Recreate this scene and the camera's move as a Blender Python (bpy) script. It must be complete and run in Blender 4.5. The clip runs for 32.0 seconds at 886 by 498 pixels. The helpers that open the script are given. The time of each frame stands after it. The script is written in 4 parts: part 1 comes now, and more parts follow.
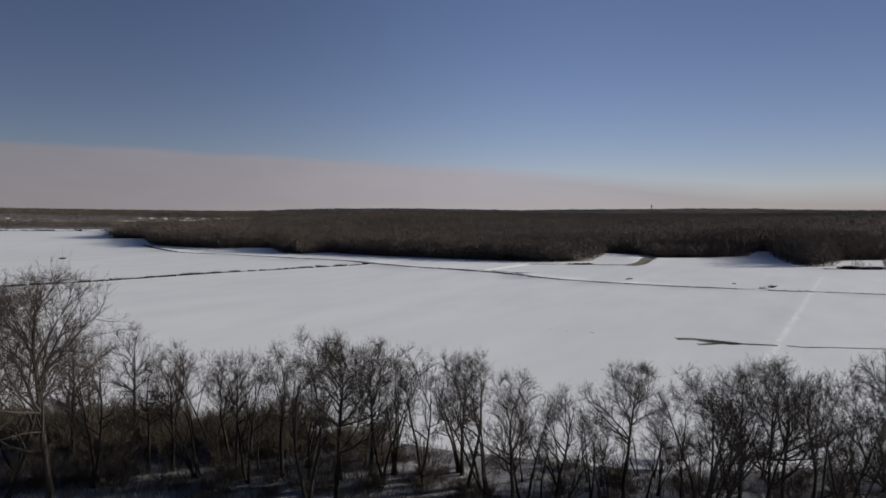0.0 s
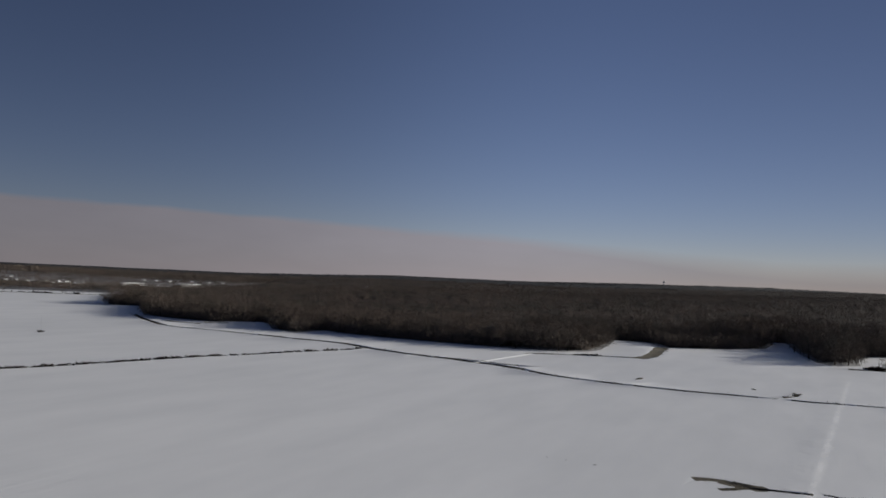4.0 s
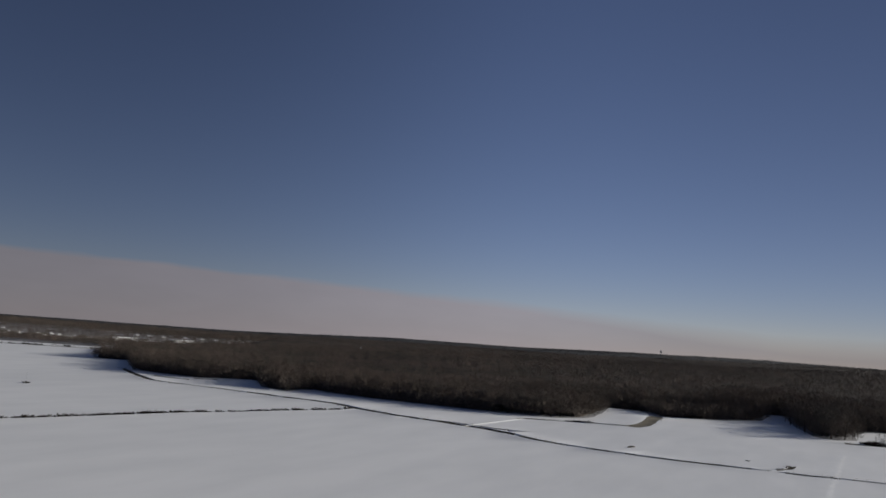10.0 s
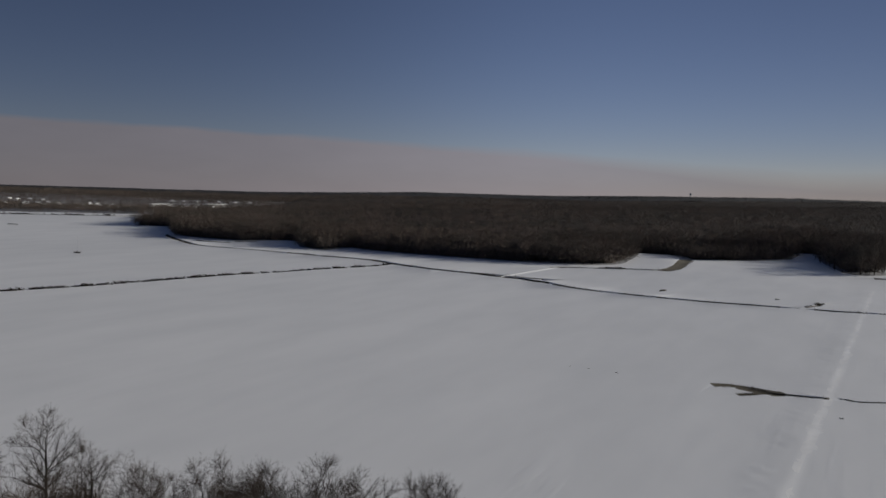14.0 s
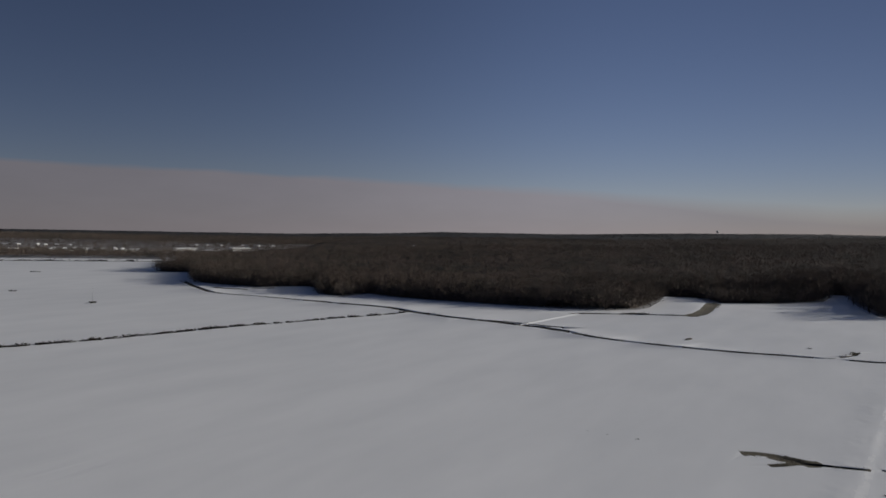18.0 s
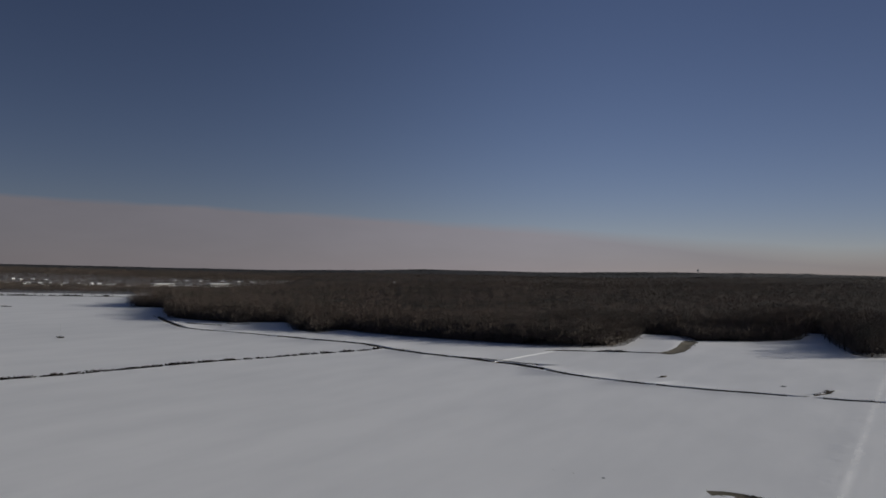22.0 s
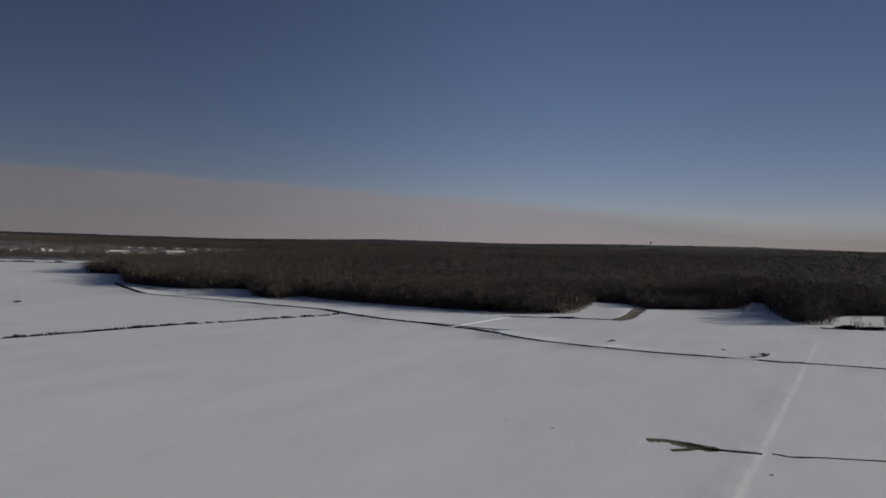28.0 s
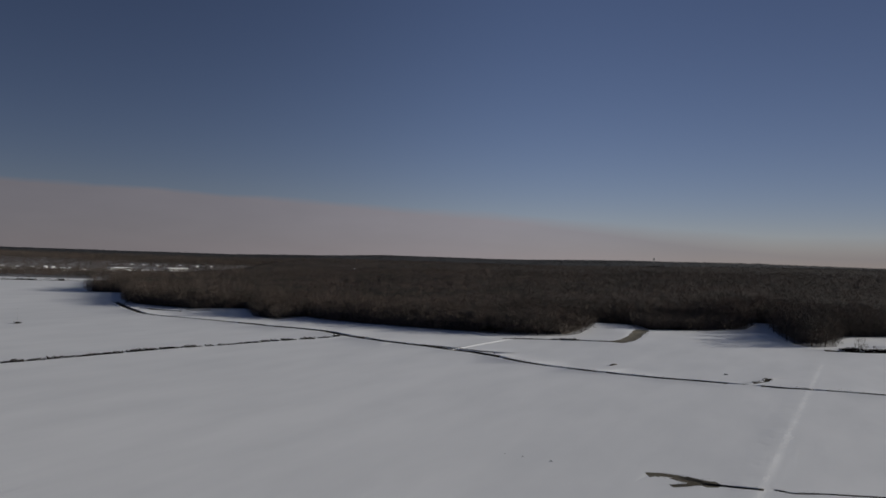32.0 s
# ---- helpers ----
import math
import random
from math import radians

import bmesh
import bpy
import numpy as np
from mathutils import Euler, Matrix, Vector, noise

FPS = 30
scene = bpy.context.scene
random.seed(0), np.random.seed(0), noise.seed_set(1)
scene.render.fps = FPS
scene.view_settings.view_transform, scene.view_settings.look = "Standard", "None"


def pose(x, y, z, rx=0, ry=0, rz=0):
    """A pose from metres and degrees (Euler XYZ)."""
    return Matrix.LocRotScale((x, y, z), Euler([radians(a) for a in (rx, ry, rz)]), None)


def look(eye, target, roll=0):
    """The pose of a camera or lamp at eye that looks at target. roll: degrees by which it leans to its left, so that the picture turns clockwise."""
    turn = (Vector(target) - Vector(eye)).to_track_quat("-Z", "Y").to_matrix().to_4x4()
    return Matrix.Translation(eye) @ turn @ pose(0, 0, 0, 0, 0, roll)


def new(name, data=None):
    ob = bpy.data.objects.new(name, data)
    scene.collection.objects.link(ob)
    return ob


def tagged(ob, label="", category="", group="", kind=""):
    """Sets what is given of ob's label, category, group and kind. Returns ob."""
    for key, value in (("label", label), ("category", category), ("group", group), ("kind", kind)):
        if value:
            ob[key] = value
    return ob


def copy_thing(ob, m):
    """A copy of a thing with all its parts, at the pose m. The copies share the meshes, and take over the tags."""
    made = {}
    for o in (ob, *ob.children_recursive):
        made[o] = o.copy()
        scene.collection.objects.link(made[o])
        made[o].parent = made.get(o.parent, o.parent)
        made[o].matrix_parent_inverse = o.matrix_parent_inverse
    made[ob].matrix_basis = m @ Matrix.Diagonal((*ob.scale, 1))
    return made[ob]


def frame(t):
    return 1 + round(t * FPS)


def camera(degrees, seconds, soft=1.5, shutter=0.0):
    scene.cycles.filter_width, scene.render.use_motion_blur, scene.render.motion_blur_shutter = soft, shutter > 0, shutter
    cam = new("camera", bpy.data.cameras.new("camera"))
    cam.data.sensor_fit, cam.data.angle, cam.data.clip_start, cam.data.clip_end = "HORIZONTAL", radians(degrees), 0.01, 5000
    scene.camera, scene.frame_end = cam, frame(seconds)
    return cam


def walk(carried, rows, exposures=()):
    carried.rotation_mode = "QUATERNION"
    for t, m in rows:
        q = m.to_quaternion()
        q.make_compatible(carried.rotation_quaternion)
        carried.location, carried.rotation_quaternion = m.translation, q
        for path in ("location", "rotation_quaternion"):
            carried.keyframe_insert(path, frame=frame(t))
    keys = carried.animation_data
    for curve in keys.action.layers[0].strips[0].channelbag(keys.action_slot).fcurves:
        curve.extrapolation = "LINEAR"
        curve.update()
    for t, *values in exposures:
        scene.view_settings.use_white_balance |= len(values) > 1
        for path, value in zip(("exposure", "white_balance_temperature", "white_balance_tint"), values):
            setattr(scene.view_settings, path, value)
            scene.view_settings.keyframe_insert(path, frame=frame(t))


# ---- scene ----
cam = camera(59.46, 32.0, 1.6)

PATH = [
    (0.0, look((0.00, 0.00, 30.98), (-0.00, 99.88, 26.14), 0.74)),
    (0.5, look((0.76, 3.29, 32.28), (3.07, 103.21, 29.04), 1.16)),
    (1.0, look((1.47, 6.55, 33.56), (1.87, 106.54, 32.16), 1.53)),
    (1.5, look((2.14, 9.71, 34.82), (0.26, 109.69, 33.70), 1.65)),
    (2.0, look((2.84, 12.79, 36.04), (0.17, 112.75, 35.14), 2.02)),
    (2.5, look((3.54, 15.79, 37.23), (0.29, 115.74, 36.52), 2.17)),
    (3.0, look((4.24, 18.74, 38.40), (1.17, 118.68, 39.93), 2.22)),
    (3.5, look((4.98, 21.58, 39.50), (2.61, 121.52, 41.88), 2.44)),
    (5.5, look((8.74, 29.89, 41.42), (8.40, 129.43, 50.96), 2.85)),
    (6.0, look((9.08, 30.42, 41.37), (8.99, 129.88, 51.78), 3.04)),
    (6.5, look((9.31, 30.68, 41.24), (5.50, 129.84, 53.59), 3.25)),
    (7.0, look((9.45, 30.63, 41.05), (5.16, 129.58, 54.87), 3.46)),
    (7.5, look((9.49, 30.28, 40.79), (6.16, 129.05, 56.09), 3.76)),
    (8.0, look((9.43, 29.64, 40.47), (7.48, 128.38, 56.22), 4.00)),
    (8.5, look((9.26, 28.76, 40.11), (7.89, 127.60, 55.20), 4.20)),
    (9.0, look((9.01, 27.67, 39.71), (8.07, 126.56, 54.54), 4.03)),
    (9.5, look((8.70, 26.44, 39.33), (7.27, 125.56, 52.49), 4.39)),
    (10.0, look((8.34, 25.12, 38.98), (6.43, 124.40, 50.84), 4.15)),
    (10.5, look((7.96, 23.80, 38.69), (6.36, 123.27, 48.82), 4.53)),
    (11.0, look((7.60, 22.54, 38.48), (5.56, 122.13, 47.22), 3.98)),
    (11.5, look((7.25, 21.42, 38.39), (2.87, 121.13, 44.62), 3.59)),
    (12.0, look((6.91, 20.55, 38.44), (0.88, 120.30, 42.02), 3.16)),
    (12.5, look((6.57, 20.02, 38.67), (-0.24, 119.79, 38.32), 2.79)),
    (13.0, look((6.21, 19.86, 39.09), (-1.08, 119.43, 33.33), 2.42)),
    (13.5, look((5.86, 20.05, 39.66), (0.52, 119.64, 32.39), 2.32)),
    (15.5, look((6.51, 25.92, 43.32), (2.39, 125.65, 37.11), 0.59)),
    (16.0, look((7.01, 27.12, 43.76), (3.84, 126.97, 39.37), 0.75)),
    (16.5, look((7.59, 28.20, 44.06), (5.59, 128.14, 41.00), 0.93)),
    (17.0, look((8.22, 29.15, 44.21), (4.46, 129.05, 41.90), 0.87)),
    (17.5, look((8.87, 29.97, 44.23), (2.50, 129.74, 42.12), 0.79)),
    (18.0, look((9.51, 30.71, 44.17), (1.71, 130.38, 41.92), 0.97)),
    (18.5, look((10.11, 31.40, 44.06), (2.25, 131.07, 42.27), 0.92)),
    (19.0, look((10.69, 32.03, 43.92), (2.80, 131.71, 42.72), 0.94)),
    (19.5, look((11.26, 32.62, 43.74), (2.53, 132.23, 42.52), 0.95)),
    (20.0, look((11.83, 33.15, 43.58), (3.20, 132.77, 42.93), 0.30)),
    (20.5, look((12.37, 33.58, 43.45), (4.75, 133.29, 42.50), 0.39)),
    (21.0, look((12.85, 33.88, 43.36), (5.58, 133.61, 43.80), 1.21)),
    (21.5, look((13.31, 33.98, 43.28), (6.57, 133.74, 44.64), 1.42)),
    (22.0, look((13.74, 33.87, 43.22), (7.96, 133.67, 45.85), 1.31)),
    (22.5, look((14.10, 33.60, 43.18), (9.21, 133.41, 47.00), 1.48)),
    (23.0, look((14.37, 33.18, 43.15), (11.74, 133.08, 46.85), 2.50)),
    (23.5, look((14.54, 32.64, 43.09), (15.09, 132.58, 46.43), 3.30)),
    (24.0, look((14.62, 31.98, 42.99), (16.24, 131.91, 46.37), 3.25)),
    (24.5, look((14.62, 31.22, 42.85), (17.24, 131.11, 46.78), 3.46)),
    (26.5, look((13.32, 26.07, 41.54), (13.14, 125.94, 46.61), 1.70)),
    (27.0, look((13.21, 25.23, 41.50), (15.36, 125.13, 45.40), 1.64)),
    (27.5, look((13.16, 24.50, 41.54), (13.06, 124.49, 42.85), 1.66)),
    (28.0, look((13.16, 23.94, 41.74), (12.99, 123.93, 40.73), 1.87)),
    (28.5, look((13.24, 23.59, 42.12), (14.49, 123.49, 37.98), 2.27)),
    (29.0, look((13.29, 23.51, 42.67), (15.37, 123.33, 36.98), 2.06)),
    (29.5, look((13.35, 23.66, 43.31), (13.09, 123.45, 36.92), 2.11)),
    (30.0, look((13.45, 23.95, 43.95), (12.94, 123.67, 36.57), 2.15)),
    (30.5, look((13.62, 24.30, 44.51), (12.41, 124.14, 38.88), 2.19)),
    (31.0, look((13.83, 24.64, 44.91), (11.90, 124.55, 41.18), 2.22)),
    (31.5, look((14.08, 24.89, 45.15), (13.01, 124.88, 44.30), 2.14)),
    (32.0, look((14.35, 25.10, 45.28), (13.69, 125.10, 46.22), 1.92)),
]
walk(cam, PATH, exposures=[(0.0, 0.43), (0.5, 0.22), (1.0, 0.18), (2.0, 0.14), (3.0, 0.06), (6.0, 0.06), (12.0, 0.07), (12.5, 0.04), (13.0, -0.16), (32.0, -0.19)])

# light and sky settings
SKY_STRENGTH = 0.066
SKY_TINT = (1.12, 0.885, 0.925, 1)
CLOUD_COLOUR = (4.05, 3.75, 4.15, 1)
# sky dimmed to both sides of the view, as lens vignetting would
FALLOFF_AZ, FALLOFF_WIDE, FALLOFF_LOW = 0.08, 0.37, 0.53
CLOUD_TOP, CLOUD_SLOPE = 0.0565, -0.0551

# ---------------------------------------------------------------- light
SUN_AZ, SUN_EL = radians(70), radians(13.5)      # clockwise from +y, above the horizon

sun = new("sun", bpy.data.lights.new("sun", "SUN"))
sun.data.energy, sun.data.angle, sun.data.color = 5.0, radians(0.55), (1.0, 0.955, 0.865)
to_sun = Vector((math.sin(SUN_AZ) * math.cos(SUN_EL), math.cos(SUN_AZ) * math.cos(SUN_EL), math.sin(SUN_EL)))
sun.matrix_world = look(to_sun * 400, (0, 0, 0))

world = bpy.data.worlds.new("winter_sky")
scene.world = world
world.use_nodes = True
wt = world.node_tree
wt.nodes.clear()


def wnode(kind, **kw):
    n = wt.nodes.new(kind)
    for k, v in kw.items():
        if k == "operation":
            n.operation = v
        elif k == "blend_type":
            n.blend_type = v
    return n


def wmath(op, a, b=None, c=None):
    n = wnode("ShaderNodeMath", operation=op)
    for i, v in enumerate((a, b, c)):
        if v is None:
            continue
        if isinstance(v, (int, float)):
            n.inputs[i].default_value = v
        else:
            wt.links.new(v, n.inputs[i])
    return n.outputs[0]


sky = wt.nodes.new("ShaderNodeTexSky")
sky.sky_type = "NISHITA"
sky.sun_disc = False
sky.sun_elevation, sky.sun_rotation = SUN_EL, SUN_AZ
sky.altitude, sky.air_density, sky.dust_density, sky.ozone_density = 200, 0.7, 0.05, 2.5

# a long bank of thin cloud low over the horizon, higher to the west
coord = wt.nodes.new("ShaderNodeTexCoord")
sep = wt.nodes.new("ShaderNodeSeparateXYZ")
wt.links.new(coord.outputs["Generated"], sep.inputs[0])
azim = wmath("ARCTAN2", sep.outputs[0], sep.outputs[1])
elev = wmath("ARCSINE", sep.outputs[2])
stretch = wt.nodes.new("ShaderNodeMapping")
stretch.inputs["Scale"].default_value = (1, 1, 4)
wt.links.new(coord.outputs["Generated"], stretch.inputs[0])
puff = wt.nodes.new("ShaderNodeTexNoise")
puff.inputs["Scale"].default_value = 9
puff.inputs["Detail"].default_value = 7
puff.inputs["Roughness"].default_value = 0.5
wt.links.new(stretch.outputs[0], puff.inputs["Vector"])
rough = wmath("MULTIPLY_ADD", puff.outputs[0], 0.012, -0.006)
# height of the bank's upper edge, in radians, falling to the east
bow = wmath("MULTIPLY", wmath("MULTIPLY", azim, azim), -0.0517)
edge = wmath("ADD", wmath("MAXIMUM", wmath("ADD", wmath("MULTIPLY_ADD", azim, CLOUD_SLOPE, CLOUD_TOP), bow), 0.028), rough)
over = wmath("SUBTRACT", edge, elev)
soft = wmath("MULTIPLY_ADD", azim, 0.025, 0.013)
soft = wmath("MAXIMUM", soft, 0.006)
cover = wmath("DIVIDE", wmath("ADD", over, wmath("MULTIPLY", soft, 0.4)), soft)
clamp = wt.nodes.new("ShaderNodeClamp")
wt.links.new(cover, clamp.inputs[0])
thin = wmath("MAXIMUM", wmath("MULTIPLY_ADD", azim, -0.5, 0.86), 0.66)
clamp2 = wt.nodes.new("ShaderNodeClamp")
wt.links.new(thin, clamp2.inputs[0])
clamp2.inputs[2].default_value = 0.85
density = wmath("MULTIPLY", clamp.outputs[0], clamp2.outputs[0])

tint = wt.nodes.new("ShaderNodeMix")
tint.data_type, tint.blend_type = "RGBA", "MULTIPLY"
tint.inputs["Factor"].default_value = 1.0
tint.inputs["B"].default_value = SKY_TINT
wt.links.new(sky.outputs[0], tint.inputs["A"])
blend = wt.nodes.new("ShaderNodeMix")
blend.data_type = "RGBA"
wt.links.new(density, blend.inputs["Factor"])
wt.links.new(tint.outputs["Result"], blend.inputs["A"])
shade = wt.nodes.new("ShaderNodeMix")
shade.data_type = "RGBA"
patchy = wt.nodes.new("ShaderNodeMapRange")
patchy.inputs[1].default_value, patchy.inputs[2].default_value = 0.32, 0.68
wt.links.new(puff.outputs[0], patchy.inputs[0])
wt.links.new(patchy.outputs[0], shade.inputs["Factor"])
shade.inputs["A"].default_value = [0.965 * c for c in CLOUD_COLOUR[:3]] + [1]
shade.inputs["B"].default_value = [1.035 * c for c in CLOUD_COLOUR[:3]] + [1]
wt.links.new(shade.outputs["Result"], blend.inputs["B"])
# lens vignetting painted into the sky: full brightness ahead, dimmer to both sides
falloff = wmath("DIVIDE", wmath("SUBTRACT", azim, FALLOFF_AZ), FALLOFF_WIDE)
falloff = wmath("DIVIDE", 1.0, wmath("MULTIPLY_ADD", falloff, falloff, 1.0))
falloff = wmath("MULTIPLY_ADD", falloff, 1 - FALLOFF_LOW, FALLOFF_LOW)
back = wt.nodes.new("ShaderNodeBackground")
wt.links.new(wmath("MULTIPLY", falloff, SKY_STRENGTH), back.inputs["Strength"])
wt.links.new(blend.outputs["Result"], back.inputs["Color"])
wout = wt.nodes.new("ShaderNodeOutputWorld")
wt.links.new(back.outputs[0], wout.inputs[0])

# ---------------------------------------------------------------- materials


def material(name, low, high, scale=1.0, detail=6, rough=0.85, bump=0.0, bump_scale=None, stretch=(1, 1, 1),
             fine=0.0, spec=0.3, coarse=None, turn=0):
    """Two colours mixed by noise at two scales, with relief, in metres."""
    m = bpy.data.materials.new(name)
    m.use_nodes = True
    nt = m.node_tree
    b = nt.nodes["Principled BSDF"]
    b.inputs["Roughness"].default_value = rough
    b.inputs["Specular IOR Level"].default_value = spec
    geo = nt.nodes.new("ShaderNodeNewGeometry")
    mp = nt.nodes.new("ShaderNodeMapping")
    mp.vector_type = "TEXTURE"
    mp.inputs["Scale"].default_value = [1 / k for k in stretch]
    mp.inputs["Rotation"].default_value = (0, 0, radians(turn))
    nt.links.new(geo.outputs["Position"], mp.inputs[0])
    n1 = nt.nodes.new("ShaderNodeTexNoise")
    n1.inputs["Scale"].default_value, n1.inputs["Detail"].default_value = scale, detail
    nt.links.new(mp.outputs[0], n1.inputs["Vector"])
    n2 = nt.nodes.new("ShaderNodeTexNoise")
    n2.inputs["Scale"].default_value, n2.inputs["Detail"].default_value = coarse or scale / 11, 3
    nt.links.new(mp.outputs[0], n2.inputs["Vector"])
    add = nt.nodes.new("ShaderNodeMath")
    add.operation = "ADD"
    nt.links.new(n1.outputs[0], add.inputs[0])
    nt.links.new(n2.outputs[0], add.inputs[1])
    ramp = nt.nodes.new("ShaderNodeMapRange")
    ramp.inputs[1].default_value, ramp.inputs[2].default_value = 0.72, 1.28
    nt.links.new(add.outputs[0], ramp.inputs[0])
    fac = ramp.outputs[0]
    if fine:
        pick = nt.nodes.new("ShaderNodeMath")
        pick.operation = "MULTIPLY_ADD"
        nt.links.new(geo.outputs["Random Per Island"], pick.inputs[0])
        pick.inputs[1].default_value = fine
        nt.links.new(ramp.outputs[0], pick.inputs[2])
        fac = pick.outputs[0]
    mix = nt.nodes.new("ShaderNodeMix")
    mix.data_type = "RGBA"
    nt.links.new(fac, mix.inputs["Factor"])
    mix.inputs["A"].default_value = (*low, 1)
    mix.inputs["B"].default_value = (*high, 1)
    nt.links.new(mix.outputs["Result"], b.inputs["Base Color"])
    if bump:
        n3 = nt.nodes.new("ShaderNodeTexNoise")
        n3.inputs["Scale"].default_value, n3.inputs["Detail"].default_value = bump_scale or scale, 5
        nt.links.new(mp.outputs[0], n3.inputs["Vector"])
        bp = nt.nodes.new("ShaderNodeBump")
        bp.inputs["Strength"].default_value, bp.inputs["Distance"].default_value = 1.0, bump
        nt.links.new(n3.outputs[0], bp.inputs["Height"])
        nt.links.new(bp.outputs[0], b.inputs["Normal"])
    return m


def drift_streaks(m, turn, long_, wide, rise):
    """Long low wind drifts in patches, as relief over a material's own."""
    nt = m.node_tree
    b = nt.nodes["Principled BSDF"]
    geo = nt.nodes.new("ShaderNodeNewGeometry")
    mp = nt.nodes.new("ShaderNodeMapping")
    mp.vector_type = "TEXTURE"
    mp.inputs["Scale"].default_value = (wide, long_, 1)
    mp.inputs["Rotation"].default_value = (0, 0, radians(turn))
    nt.links.new(geo.outputs["Position"], mp.inputs[0])
    fine = nt.nodes.new("ShaderNodeTexNoise")
    fine.inputs["Scale"].default_value, fine.inputs["Detail"].default_value = 0.5, 3
    nt.links.new(mp.outputs[0], fine.inputs["Vector"])
    area = nt.nodes.new("ShaderNodeTexNoise")
    area.inputs["Scale"].default_value, area.inputs["Detail"].default_value = 0.022, 2
    nt.links.new(geo.outputs["Position"], area.inputs["Vector"])
    where = nt.nodes.new("ShaderNodeMapRange")
    where.inputs[1].default_value, where.inputs[2].default_value = 0.48, 0.66
    nt.links.new(area.outputs[0], where.inputs[0])
    crest = nt.nodes.new("ShaderNodeMapRange")
    crest.inputs[1].default_value, crest.inputs[2].default_value = 0.5, 0.75
    nt.links.new(fine.outputs[0], crest.inputs[0])
    high = nt.nodes.new("ShaderNodeMath")
    high.operation = "MULTIPLY"
    nt.links.new(where.outputs[0], high.inputs[0])
    nt.links.new(crest.outputs[0], high.inputs[1])
    bp = nt.nodes.new("ShaderNodeBump")
    bp.inputs["Distance"].default_value = rise
    nt.links.new(high.outputs[0], bp.inputs["Height"])
    for link in b.inputs["Normal"].links:
        nt.links.new(link.from_socket, bp.inputs["Normal"])
    nt.links.new(bp.outputs[0], b.inputs["Normal"])


SNOW = material("wind_packed_snow", (0.75, 0.76, 0.78), (0.86, 0.865, 0.88), 0.07, 6, 0.55, 0.06, 0.2, (1.0, 0.3, 1.0), spec=0.35, turn=-24)
drift_streaks(SNOW, -27, 18, 2.2, 0.045)
ROOF_SNOW = material("roof_snow", (0.80, 0.81, 0.83), (0.88, 0.88, 0.89), 0.6, 5, 0.6, 0.05, 1.0)
PACKED = material("wind_polished_lane_snow", (0.80, 0.80, 0.80), (0.93, 0.93, 0.925), 0.35, 6, 0.38, 0.05, 0.5, spec=0.5)
# woods floor of litter and snow, darkened for the shade under trees
DARK_FLOOR = material("shade_dark_litter_and_snow", (0.085, 0.076, 0.068), (0.42, 0.42, 0.44), 0.25, 7, 0.95, 0.2, 0.5)
BRAMBLE = material("bramble_floor", (0.050, 0.046, 0.042), (0.50, 0.50, 0.53), 0.22, 7, 0.95, 0.2, 0.6, coarse=0.05, spec=0.1)
DITCH = material("dark_bank_soil", (0.022, 0.018, 0.013), (0.085, 0.066, 0.042), 0.9, 7, 0.8, 0.15, 1.2)
# much darker than the bramble stems, for the clumps across the field
DARK_BRUSH = material("dark_dead_brush", (0.012, 0.010, 0.008), (0.040, 0.032, 0.024), 0.4, 4, 0.9, fine=0.2, spec=0.06)
REED = material("dead_grass", (0.060, 0.046, 0.028), (0.155, 0.120, 0.068), 0.5, 5, 0.8, fine=0.3)
KHAKI = material("flattened_dead_grass", (0.062, 0.054, 0.040), (0.140, 0.120, 0.085), 0.8, 7, 0.9, 0.12, 2.0)
ICE = material("dark_ditch_ice", (0.035, 0.036, 0.036), (0.10, 0.10, 0.10), 0.4, 5, 0.22, spec=0.5)
BARK = material("grey_brown_bark", (0.022, 0.019, 0.016), (0.058, 0.049, 0.042), 3.0, 6, 0.9, 0.02, 6.0, (1, 1, 0.3), spec=0.08)
TWIG = material("bare_twigs", (0.034, 0.029, 0.025), (0.088, 0.071, 0.061), 0.35, 4, 0.9, fine=0.35, spec=0.06)
BRUSH = material("bramble_stems", (0.042, 0.036, 0.029), (0.110, 0.089, 0.069), 0.4, 4, 0.9, fine=0.35, spec=0.06)
WOODS = material("bare_woodland_crowns", (0.063, 0.060, 0.053), (0.144, 0.111, 0.094), 0.085, 2, 0.95, fine=0.12, coarse=0.017, spec=0.05)
# undergrowth colour raised to lighten the deep shade along the woods' foot
LIFTED_BRUSH = material("lightened_edge_brush", (0.066, 0.059, 0.052), (0.130, 0.106, 0.090), 0.2, 4, 0.9, fine=0.3, spec=0.06)
# crown colour darkened for the shade between branches, on the filler sheets
SHADE_WOODS = material("shade_dark_branches", (0.038, 0.037, 0.033), (0.086, 0.067, 0.058), 0.085, 3, 0.95, 0.15, 0.5, coarse=0.012, spec=0.05)
# far crowns darkened and tinted blue in place of distance haze
WOODS_FAR = material("haze_blue_distant_crowns", (0.024, 0.026, 0.030), (0.046, 0.046, 0.050), 0.02, 4, 0.95, fine=0.4, coarse=0.004, spec=0.1)
CLADDING = material("white_metal_cladding", (0.30, 0.30, 0.29), (0.44, 0.44, 0.43), 0.3, 4, 0.5)
WALL = material("pale_house_siding", (0.22, 0.22, 0.21), (0.42, 0.41, 0.40), 0.3, 4, 0.7)
WALL_DARK = material("weathered_brick_wall", (0.16, 0.09, 0.07), (0.30, 0.17, 0.13), 0.8, 5, 0.85)
GLASS = material("dark_window_glass", (0.02, 0.025, 0.03), (0.05, 0.055, 0.06), 0.5, 2, 0.08, spec=0.6)
STEEL = material("galvanised_steel", (0.25, 0.26, 0.27), (0.42, 0.43, 0.44), 1.5, 4, 0.45)
